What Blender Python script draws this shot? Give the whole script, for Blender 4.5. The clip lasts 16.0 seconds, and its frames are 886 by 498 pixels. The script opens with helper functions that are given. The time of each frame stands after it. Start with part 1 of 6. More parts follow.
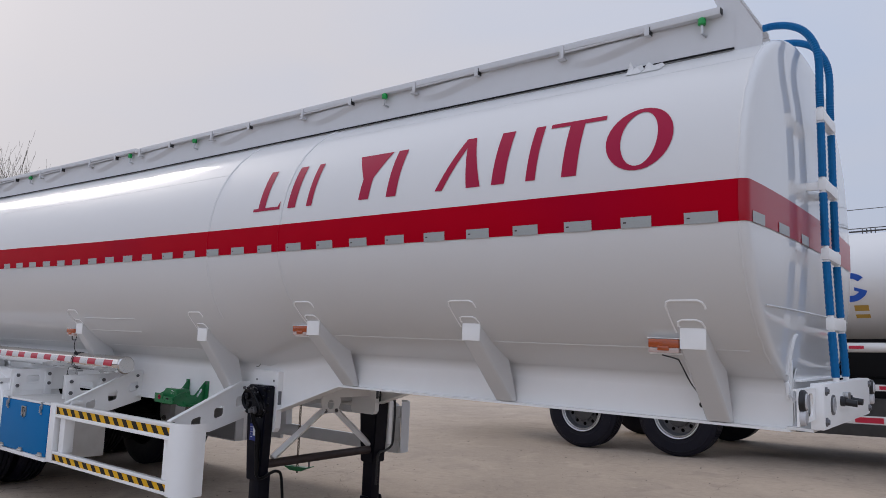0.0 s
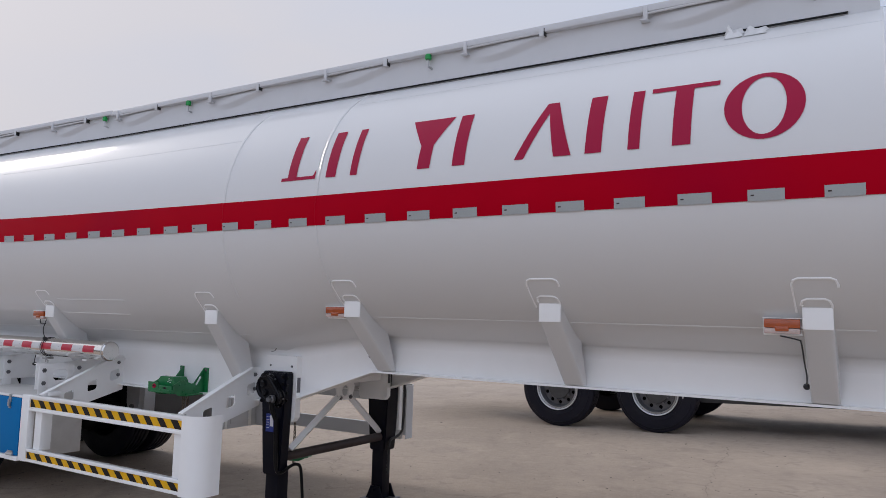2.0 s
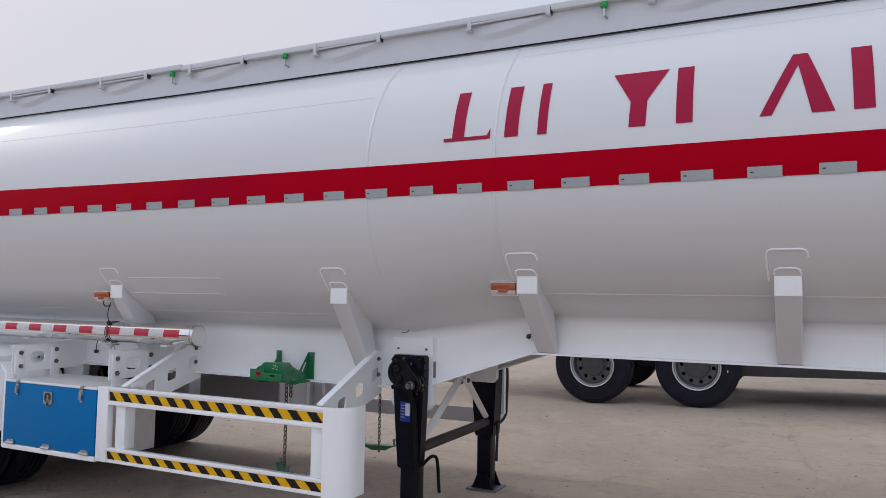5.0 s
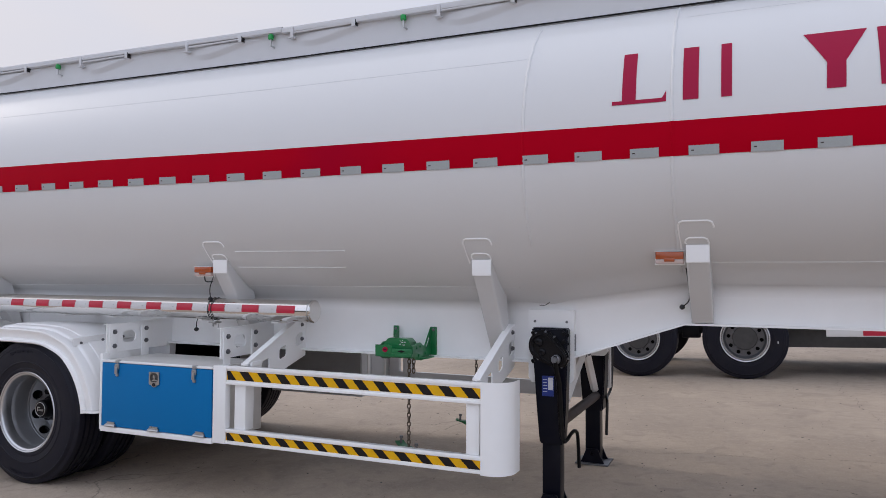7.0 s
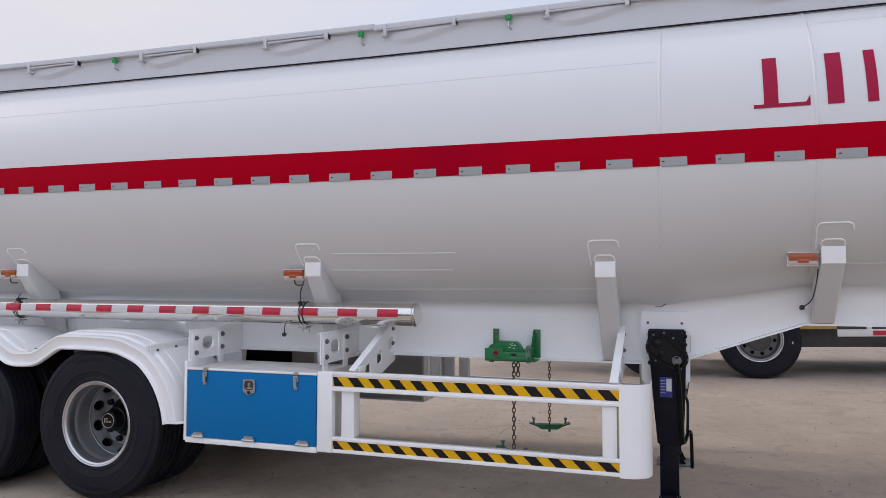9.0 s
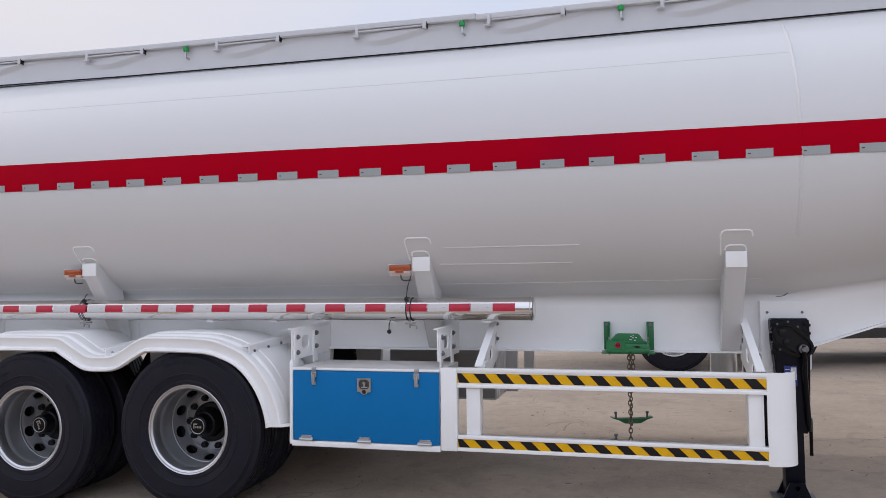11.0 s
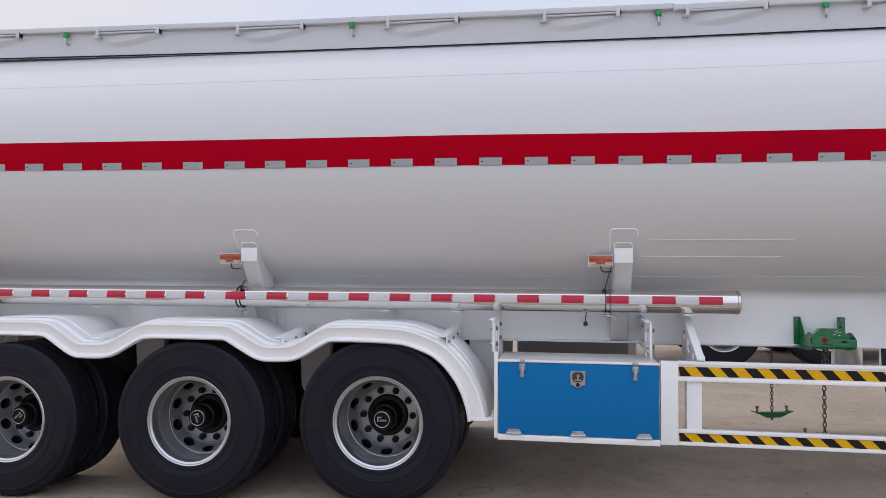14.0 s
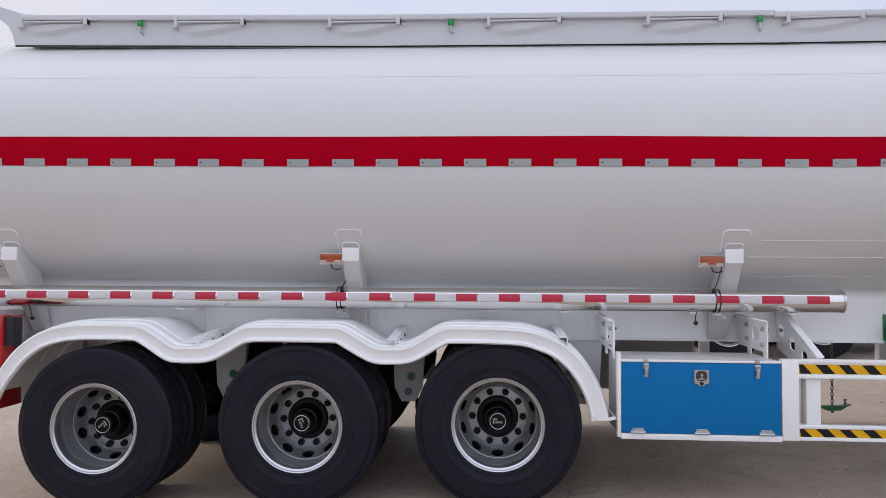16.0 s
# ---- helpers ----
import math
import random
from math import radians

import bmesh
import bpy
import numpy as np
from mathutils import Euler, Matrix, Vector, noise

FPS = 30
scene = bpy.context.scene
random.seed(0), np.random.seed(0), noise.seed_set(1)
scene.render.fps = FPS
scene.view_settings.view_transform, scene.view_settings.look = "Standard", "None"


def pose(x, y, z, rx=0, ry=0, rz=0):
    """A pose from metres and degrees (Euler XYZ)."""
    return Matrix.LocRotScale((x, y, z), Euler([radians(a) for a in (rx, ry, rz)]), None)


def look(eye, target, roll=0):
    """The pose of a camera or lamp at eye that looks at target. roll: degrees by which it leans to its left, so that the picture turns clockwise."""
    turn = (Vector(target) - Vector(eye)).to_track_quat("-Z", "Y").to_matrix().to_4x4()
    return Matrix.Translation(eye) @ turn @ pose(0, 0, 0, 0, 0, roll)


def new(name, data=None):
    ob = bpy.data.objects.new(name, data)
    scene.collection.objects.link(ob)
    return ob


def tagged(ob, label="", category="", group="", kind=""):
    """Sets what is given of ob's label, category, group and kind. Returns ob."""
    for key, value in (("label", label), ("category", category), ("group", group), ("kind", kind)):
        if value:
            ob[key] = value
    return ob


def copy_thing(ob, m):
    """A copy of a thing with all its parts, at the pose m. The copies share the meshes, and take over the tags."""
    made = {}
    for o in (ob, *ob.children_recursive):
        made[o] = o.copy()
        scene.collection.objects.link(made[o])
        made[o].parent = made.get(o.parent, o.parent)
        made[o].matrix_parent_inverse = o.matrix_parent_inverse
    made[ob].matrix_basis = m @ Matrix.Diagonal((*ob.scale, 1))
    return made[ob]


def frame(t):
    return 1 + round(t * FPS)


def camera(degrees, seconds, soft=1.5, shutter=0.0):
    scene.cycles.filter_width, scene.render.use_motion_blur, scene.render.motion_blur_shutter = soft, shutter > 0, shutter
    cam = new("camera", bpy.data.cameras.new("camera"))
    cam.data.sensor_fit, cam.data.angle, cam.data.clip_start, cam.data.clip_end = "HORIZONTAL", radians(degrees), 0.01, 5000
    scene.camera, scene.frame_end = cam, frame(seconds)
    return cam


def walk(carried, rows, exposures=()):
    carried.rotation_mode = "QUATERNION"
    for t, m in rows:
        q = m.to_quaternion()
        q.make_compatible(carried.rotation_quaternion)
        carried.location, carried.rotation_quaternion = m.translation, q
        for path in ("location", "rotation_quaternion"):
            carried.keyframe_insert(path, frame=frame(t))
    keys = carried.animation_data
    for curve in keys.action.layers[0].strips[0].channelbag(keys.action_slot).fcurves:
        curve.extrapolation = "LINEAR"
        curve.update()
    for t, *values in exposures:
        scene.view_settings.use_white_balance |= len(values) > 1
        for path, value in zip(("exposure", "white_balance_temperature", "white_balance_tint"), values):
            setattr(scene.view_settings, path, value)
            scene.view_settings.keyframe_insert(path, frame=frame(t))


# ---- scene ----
cam = camera(62.7, 16.0, soft=0.45)
# the trailer and the walk were laid out square to the trailer, which stands nose-up on its legs: SET lays them on the level yard
SLOPE_X, SLOPE_Y, SINK = 0.032, 0.008, 0.02
SET = Vector((-SLOPE_X, -SLOPE_Y, 1.0)).normalized().rotation_difference(Vector((0, 0, 1))).to_matrix().to_4x4() @ Matrix.Translation((0, 0, -SINK))
PATH = [
    (0, (8.261, -4.227, 1.64), (7.039, -2.663, 1.883), 2.1),
    (0.5, (8.057, -4.212, 1.645), (6.886, -2.609, 1.886), 2.3),
    (1, (7.841, -4.28, 1.645), (6.726, -2.636, 1.874), 2.1),
    (1.5, (7.619, -4.377, 1.654), (6.548, -2.701, 1.865), 1.8),
    (2, (7.382, -4.42, 1.633), (6.347, -2.719, 1.824), 1.6),
    (2.5, (7.169, -4.428, 1.63), (6.173, -2.705, 1.819), 1.8),
    (3, (6.956, -4.485, 1.632), (6.014, -2.73, 1.816), 1.4),
    (3.5, (6.723, -4.556, 1.637), (5.827, -2.777, 1.809), 1.0),
    (4, (6.466, -4.581, 1.608), (5.59, -2.791, 1.766), 1.0),
    (4.5, (6.219, -4.598, 1.605), (5.346, -2.805, 1.754), 1.3),
    (5, (5.945, -4.691, 1.601), (5.077, -2.894, 1.734), 0.9),
    (5.2, (5.832, -4.725, 1.609), (4.966, -2.926, 1.73), 0.7),
    (7.3, (4.757, -5.03, 1.544), (3.992, -3.184, 1.613), 0.3),
    (7.5, (4.646, -5.066, 1.538), (3.894, -3.213, 1.606), 0.3),
    (8, (4.391, -5.105, 1.518), (3.662, -3.245, 1.596), 0.6),
    (8.5, (4.166, -5.173, 1.516), (3.481, -3.296, 1.602), 0.5),
    (9, (3.905, -5.298, 1.535), (3.269, -3.404, 1.621), 0.1),
    (9.2, (3.831, -5.332, 1.524), (3.2, -3.436, 1.612), -0.0),
    (11.5, (2.551, -5.538, 1.469), (2.113, -3.589, 1.56), -0.5),
    (12, (2.302, -5.576, 1.47), (1.908, -3.617, 1.556), -0.2),
    (12.5, (2.019, -5.661, 1.48), (1.653, -3.696, 1.563), -0.3),
    (13, (1.744, -5.683, 1.459), (1.391, -3.716, 1.537), -0.3),
    (13.5, (1.461, -5.681, 1.464), (1.113, -3.713, 1.544), 0.2),
    (14, (1.147, -5.739, 1.458), (0.825, -3.767, 1.536), 0.4),
    (14.5, (0.838, -5.779, 1.464), (0.55, -3.801, 1.534), 0.2),
    (15, (0.552, -5.748, 1.467), (0.295, -3.766, 1.528), 0.2),
    (15.5, (0.261, -5.761, 1.469), (0.06, -3.772, 1.529), 0.5),
    (16, (-0.027, -5.839, 1.486), (-0.167, -3.845, 1.552), 0.3),
]
walk(cam, [(t, SET @ look(eye, target, roll)) for t, eye, target, roll in PATH],
     exposures=((0.0, -0.23, 6600, 13), (2.5, -0.135, 6600, 13), (5.0, -0.045, 6620, 13), (8.5, 0.07, 6720, 14), (12.5, 0.125, 6780, 14), (16.0, 0.16, 6760, 14)))


# ---- world, sun, exposure ----
SUN_AZ, SUN_EL = radians(169.0), radians(27.5)
sun_way = Vector((math.cos(SUN_AZ) * math.cos(SUN_EL), math.sin(SUN_AZ) * math.cos(SUN_EL), math.sin(SUN_EL)))
world = bpy.data.worlds.new("sky")
scene.world = world
world.use_nodes = True
wn, wl = world.node_tree.nodes, world.node_tree.links
sky = wn.new("ShaderNodeTexSky")
sky.sky_type, sky.sun_disc = "NISHITA", False
sky.sun_elevation = SUN_EL
sky.sun_rotation = math.atan2(sun_way.x, sun_way.y)
sky.air_density, sky.dust_density, sky.ozone_density = 1.0, 3.0, 2.0
way = wn.new("ShaderNodeTexCoord").outputs["Generated"]
# thin cloud: whiter towards the veiled sun, blue-grey away from it, with soft uneven patches
veil = wn.new("ShaderNodeVectorMath")
veil.operation = "DOT_PRODUCT"
veil.inputs[1].default_value = sun_way
wl.new(way, veil.inputs[0])
near_sun = wn.new("ShaderNodeMapRange")
near_sun.inputs["From Min"].default_value, near_sun.inputs["From Max"].default_value = 0.5, 1.0
wl.new(veil.outputs["Value"], near_sun.inputs["Value"])
flat = wn.new("ShaderNodeVectorMath")
flat.operation = "MULTIPLY"
flat.inputs[1].default_value = (1.0, 1.0, 2.6)
wl.new(way, flat.inputs[0])
puffs = wn.new("ShaderNodeTexNoise")
puffs.inputs["Scale"].default_value, puffs.inputs["Detail"].default_value, puffs.inputs["Distortion"].default_value = 2.6, 5.0, 0.4
wl.new(flat.outputs["Vector"], puffs.inputs["Vector"])
thick_cloud = wn.new("ShaderNodeMapRange")
for key, v in (("From Min", 0.42), ("From Max", 0.68), ("To Min", 0.0), ("To Max", 0.3)):
    thick_cloud.inputs[key].default_value = v
wl.new(puffs.outputs["Fac"], thick_cloud.inputs["Value"])
white_share = wn.new("ShaderNodeMath")
white_share.operation, white_share.use_clamp = "ADD", True
wl.new(near_sun.outputs["Result"], white_share.inputs[0])
wl.new(thick_cloud.outputs["Result"], white_share.inputs[1])
cloud = wn.new("ShaderNodeMix")
cloud.data_type = "RGBA"
cloud.inputs["A"].default_value = (5.65, 6.5, 8.1, 1)
cloud.inputs["B"].default_value = (6.85, 6.95, 7.5, 1)
wl.new(white_share.outputs["Value"], cloud.inputs["Factor"])
haze = wn.new("ShaderNodeMix")
haze.data_type = "RGBA"
haze.inputs["Factor"].default_value = 0.96
wl.new(cloud.outputs["Result"], haze.inputs["B"])
wl.new(sky.outputs["Color"], haze.inputs["A"])
wl.new(haze.outputs["Result"], wn["Background"].inputs["Color"])
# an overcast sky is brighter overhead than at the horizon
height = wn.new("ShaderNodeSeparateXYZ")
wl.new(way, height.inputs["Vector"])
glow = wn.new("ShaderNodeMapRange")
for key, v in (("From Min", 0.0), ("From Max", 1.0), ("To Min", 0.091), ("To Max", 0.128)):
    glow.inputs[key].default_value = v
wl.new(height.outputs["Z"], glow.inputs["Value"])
# sky on the unseen near side is brightened to light the trailer's faces
near_side_boost = wn.new("ShaderNodeMapRange")
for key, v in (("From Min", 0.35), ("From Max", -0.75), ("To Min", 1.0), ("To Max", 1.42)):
    near_side_boost.inputs[key].default_value = v
wl.new(height.outputs["Y"], near_side_boost.inputs["Value"])
sky_level = wn.new("ShaderNodeMath")
sky_level.operation = "MULTIPLY"
wl.new(glow.outputs["Result"], sky_level.inputs[0])
wl.new(near_side_boost.outputs["Result"], sky_level.inputs[1])
wl.new(sky_level.outputs["Value"], wn["Background"].inputs["Strength"])
sun = new("sun", bpy.data.lights.new("sun", "SUN"))
sun.data.energy, sun.data.angle, sun.data.color = 1.3, radians(15.0), (1.0, 0.95, 0.88)
sun.matrix_world = look(sun_way * 60, (0, 0, 0))


# ---- materials ----
def material(name, colour, rough=0.5, metal=0.0, coat=0.0, grain=0.0, scale=20.0, bump=0.0, bump_scale=60.0, stain=None, stain_scale=1.5, stain_amount=0.5, rough_var=0.0, spec=0.5, coat_rough=0.06):
    """Principled paint, metal or rubber with colour grain, broad stains and fine relief."""
    m = bpy.data.materials.new(name)
    m.use_nodes = True
    n, l = m.node_tree.nodes, m.node_tree.links
    b = n["Principled BSDF"]
    b.inputs["Base Color"].default_value = (*colour, 1)
    b.inputs["Roughness"].default_value = rough
    b.inputs["Metallic"].default_value = metal
    b.inputs["Coat Weight"].default_value = coat
    b.inputs["Coat Roughness"].default_value = coat_rough
    b.inputs["Specular IOR Level"].default_value = spec
    where = n.new("ShaderNodeTexCoord").outputs["Object"]

    def noise_node(s, detail=4.0):
        t = n.new("ShaderNodeTexNoise")
        t.inputs["Scale"].default_value, t.inputs["Detail"].default_value = s, detail
        l.new(where, t.inputs["Vector"])
        return t.outputs["Fac"]

    last = None
    if grain:
        mix = n.new("ShaderNodeMix")
        mix.data_type = "RGBA"
        mix.inputs["A"].default_value = (*[c * (1 - grain) for c in colour], 1)
        mix.inputs["B"].default_value = (*[min(1, c * (1 + grain)) for c in colour], 1)
        l.new(noise_node(scale), mix.inputs["Factor"])
        last = mix.outputs["Result"]
    if stain:
        ramp = n.new("ShaderNodeMapRange")
        ramp.inputs["From Min"].default_value, ramp.inputs["From Max"].default_value = 0.48, 0.72
        ramp.inputs["To Max"].default_value = stain_amount
        l.new(noise_node(stain_scale, 7.0), ramp.inputs["Value"])
        mix = n.new("ShaderNodeMix")
        mix.data_type = "RGBA"
        l.new(ramp.outputs["Result"], mix.inputs["Factor"])
        if last:
            l.new(last, mix.inputs["A"])
        else:
            mix.inputs["A"].default_value = (*colour, 1)
        mix.inputs["B"].default_value = (*stain, 1)
        last = mix.outputs["Result"]
    if last:
        l.new(last, b.inputs["Base Color"])
    if rough_var:
        r = n.new("ShaderNodeMapRange")
        r.inputs["To Min"].default_value, r.inputs["To Max"].default_value = max(0, rough - rough_var), rough + rough_var
        l.new(noise_node(scale * 0.5), r.inputs["Value"])
        l.new(r.outputs["Result"], b.inputs["Roughness"])
    if bump:
        bp = n.new("ShaderNodeBump")
        bp.inputs["Strength"].default_value, bp.inputs["Distance"].default_value = bump, 0.01
        l.new(noise_node(bump_scale), bp.inputs["Height"])
        l.new(bp.outputs["Normal"], b.inputs["Normal"])
    return m


WHITE = material("white_tank_paint", (0.685, 0.683, 0.68), 0.5, spec=0.2, coat=0.55, coat_rough=0.1, grain=0.012, scale=3.0, bump=0.05, bump_scale=2.2, rough_var=0.05)
WHITE_HEAD = material("polished_white_head_paint", (0.68, 0.68, 0.68), 0.4, spec=0.3, coat=1.0, coat_rough=0.035, grain=0.012, scale=3.0, bump=0.03, bump_scale=2.2)
WHITE_STEEL = material("white_steel_paint", (0.9, 0.9, 0.895), 0.4, coat=0.15, grain=0.02, scale=9.0, bump=0.04, bump_scale=40.0, stain=(0.6, 0.58, 0.55), stain_amount=0.12, rough_var=0.08)
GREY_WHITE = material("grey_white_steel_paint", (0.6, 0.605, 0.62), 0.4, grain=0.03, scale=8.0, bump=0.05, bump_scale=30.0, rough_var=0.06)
FENDER = material("white_fender_plastic", (0.9, 0.895, 0.885), 0.3, coat=0.2, grain=0.015, scale=7.0, bump=0.03, bump_scale=25.0, stain=(0.5, 0.47, 0.43), stain_amount=0.12, stain_scale=3.0)
RED = material("red_vinyl", (0.43, 0.0, 0.012), 0.45, spec=0.03, coat=0.0, grain=0.06, scale=4.0, bump=0.03, bump_scale=3.0, stain=(0.33, 0.0, 0.02), stain_scale=0.7, stain_amount=0.8)
RED_GLOSS = material("glossy_red_vinyl", (0.36, 0.001, 0.014), 0.3, spec=0.25, coat=0.2, coat_rough=0.04, grain=0.04, scale=4.0)
LETTER_RED = material("dark_red_vinyl", (0.36, 0.006, 0.045), 0.4, spec=0.15, coat=0.03, grain=0.05, scale=5.0)
SILVER = material("silver_reflective_tape", (0.36, 0.38, 0.38), 0.35, grain=0.08, scale=120.0, rough_var=0.1)
TAPE_WHITE = material("white_reflective_tape", (0.63, 0.615, 0.615), 0.35, grain=0.05, scale=90.0)
TAPE_RED = material("red_reflective_tape", (0.5, 0.012, 0.04), 0.35, grain=0.12, scale=90.0)
TAPE_YELLOW = material("yellow_hazard_tape", (0.78, 0.42, 0.003), 0.4, spec=0.3, grain=0.08, scale=60.0, stain=(0.4, 0.24, 0.03), stain_amount=0.2, stain_scale=9.0)
TAPE_BLACK = material("black_hazard_tape", (0.014, 0.011, 0.012), 0.45, spec=0.2, grain=0.2, scale=60.0)
CHROME = material("polished_stainless", (0.72, 0.7, 0.68), 0.1, 1.0, grain=0.02, scale=14.0, bump=0.015, bump_scale=9.0, rough_var=0.04)
STEEL = material("zinc_steel", (0.5, 0.5, 0.5), 0.32, 1.0, grain=0.1, scale=40.0, rough_var=0.1)
BOLT = material("dark_zinc_bolt", (0.17, 0.17, 0.18), 0.42, 0.7, grain=0.2, scale=60.0)
RUBBER = material("black_tyre_rubber", (0.01, 0.01, 0.0175), 0.5, spec=0.22, grain=0.25, scale=35.0, bump=0.12, bump_scale=90.0, stain=(0.025, 0.024, 0.024), stain_amount=0.3, stain_scale=5.0, rough_var=0.12)
BLACK = material("black_plastic", (0.012, 0.012, 0.014), 0.4, grain=0.2, scale=30.0)
HUB_BLACK = material("black_hub_paint", (0.004, 0.004, 0.005), 0.34, spec=0.18, grain=0.2, scale=30.0)
GEAR_BLACK = material("glossy_black_gear_paint", (0.004, 0.004, 0.006), 0.25, spec=0.2, coat=0.12, grain=0.2, scale=30.0, bump=0.05, bump_scale=30.0)
RIM = material("silver_wheel_paint", (0.38, 0.385, 0.4), 0.34, 0.72, grain=0.03, scale=25.0, bump=0.01, bump_scale=70.0, stain=(0.3, 0.29, 0.28), stain_amount=0.18, stain_scale=6.0, rough_var=0.08)
RIM_EDGE = material("bare_rim_metal", (0.6, 0.6, 0.615), 0.32, 0.95, grain=0.06, scale=60.0, rough_var=0.06)
NAVY = material("blue_black_gear_paint", (0.003, 0.0035, 0.009), 0.33, spec=0.14, coat=0.03, grain=0.2, scale=18.0, bump=0.05, bump_scale=25.0, stain=(0.02, 0.02, 0.02), stain_amount=0.2, stain_scale=6.0)
BROWN = material("rusty_brown_steel", (0.035, 0.022, 0.02), 0.55, grain=0.3, scale=20.0, bump=0.1, bump_scale=50.0)
BLUE = material("blue_powder_coat", (0.0, 0.158, 0.41), 0.5, spec=0.12, grain=0.03, scale=6.0, bump=0.03, bump_scale=80.0, rough_var=0.06)
BLUE_ROPE = material("blue_wrap_tape", (0.0, 0.13, 0.34), 0.55, spec=0.2, grain=0.15, scale=50.0, bump=0.15, bump_scale=60.0)
GREEN = material("green_enamel", (0.005, 0.17, 0.05), 0.34, coat=0.25, grain=0.15, scale=14.0, bump=0.06, bump_scale=40.0, stain=(0.01, 0.06, 0.03), stain_amount=0.4, stain_scale=8.0)
GREEN_CAP = material("bright_green_plastic", (0.0, 0.3, 0.06), 0.4, grain=0.08, scale=30.0)
CHAIN = material("oiled_chain_steel", (0.16, 0.13, 0.1), 0.45, 0.8, grain=0.3, scale=60.0)
AMBER = material("amber_lens", (0.4, 0.075, 0.014), 0.2, coat=0.5, grain=0.25, scale=60.0)
CLEAR_LENS = material("pale_amber_reflector", (0.55, 0.42, 0.38), 0.25, coat=0.5, grain=0.2, scale=90.0)
RED_LENS = material("red_lens", (0.4, 0.012, 0.015), 0.22, coat=0.5, grain=0.15, scale=40.0)
GREY_LENS = material("pale_grey_lens", (0.55, 0.55, 0.57), 0.2, coat=0.5, grain=0.2, scale=60.0)
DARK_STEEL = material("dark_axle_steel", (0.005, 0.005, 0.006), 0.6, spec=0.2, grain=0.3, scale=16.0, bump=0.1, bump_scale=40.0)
DUSTY = material("dusty_dark_steel", (0.06, 0.057, 0.055), 0.7, grain=0.3, scale=14.0, bump=0.1, bump_scale=40.0)
ALU = material("dusty_aluminium_sheet", (0.66, 0.645, 0.62), 0.45, 0.15, grain=0.06, scale=10.0, stain=(0.42, 0.39, 0.36), stain_amount=0.4, stain_scale=4.0)
LABEL_BLUE = material("blue_sticker", (0.01, 0.03, 0.2), 0.35, grain=0.1, scale=60.0)
# grey holds the shade that falls on the far box's back
SHADED_SHEET = material("shaded_grey_sheet", (0.3, 0.298, 0.3), 0.55, 0.1, grain=0.08, scale=9.0, rough_var=0.1)
PAPER = material("white_sticker", (0.6, 0.6, 0.62), 0.4, grain=0.1, scale=80.0)
FAR_WHITE = material("far_white_paint", (0.7, 0.69, 0.68), 0.4, coat=0.2, grain=0.02, scale=3.0, bump=0.04, bump_scale=2.0)
FAR_BLUE = material("far_blue_vinyl", (0.01, 0.08, 0.4), 0.4, grain=0.05, scale=8.0)
FAR_GOLD = material("far_gold_vinyl", (0.5, 0.3, 0.05), 0.4, grain=0.05, scale=8.0)
BARK = material("grey_brown_bark", (0.1, 0.085, 0.07), 0.8, grain=0.3, scale=9.0, bump=0.2, bump_scale=30.0)
WIRE = material("dark_cable", (0.05, 0.05, 0.055), 0.5, grain=0.1, scale=5.0)
PEBBLE = material("dark_grit", (0.09, 0.08, 0.07), 0.8, grain=0.8, scale=9.0)
WALL = material("grey_brown_render", (0.2, 0.18, 0.16), 0.9, grain=0.2, scale=3.0, bump=0.2, bump_scale=20.0)
SOIL = material("dark_crack_soil", (0.22, 0.185, 0.15), 0.9, grain=0.5, scale=12.0)


# white joint strip: the soft shading from belly to beam is put into its colour
SHADE_BLEND = material("shade_blend_white", (0.685, 0.683, 0.68), 0.5, spec=0.2, coat=0.4, coat_rough=0.18)
shade_mix = SHADE_BLEND.node_tree.nodes.new("ShaderNodeMix")
shade_mix.data_type = "RGBA"
shade_mix.inputs["A"].default_value, shade_mix.inputs["B"].default_value = (0.685, 0.683, 0.68, 1), (0.9, 0.9, 0.895, 1)
blend_uv = SHADE_BLEND.node_tree.nodes.new("ShaderNodeSeparateXYZ")
SHADE_BLEND.node_tree.links.new(SHADE_BLEND.node_tree.nodes.new("ShaderNodeUVMap").outputs["UV"], blend_uv.inputs["Vector"])
SHADE_BLEND.node_tree.links.new(blend_uv.outputs["X"], shade_mix.inputs["Factor"])
SHADE_BLEND.node_tree.links.new(shade_mix.outputs["Result"], SHADE_BLEND.node_tree.nodes["Principled BSDF"].inputs["Base Color"])


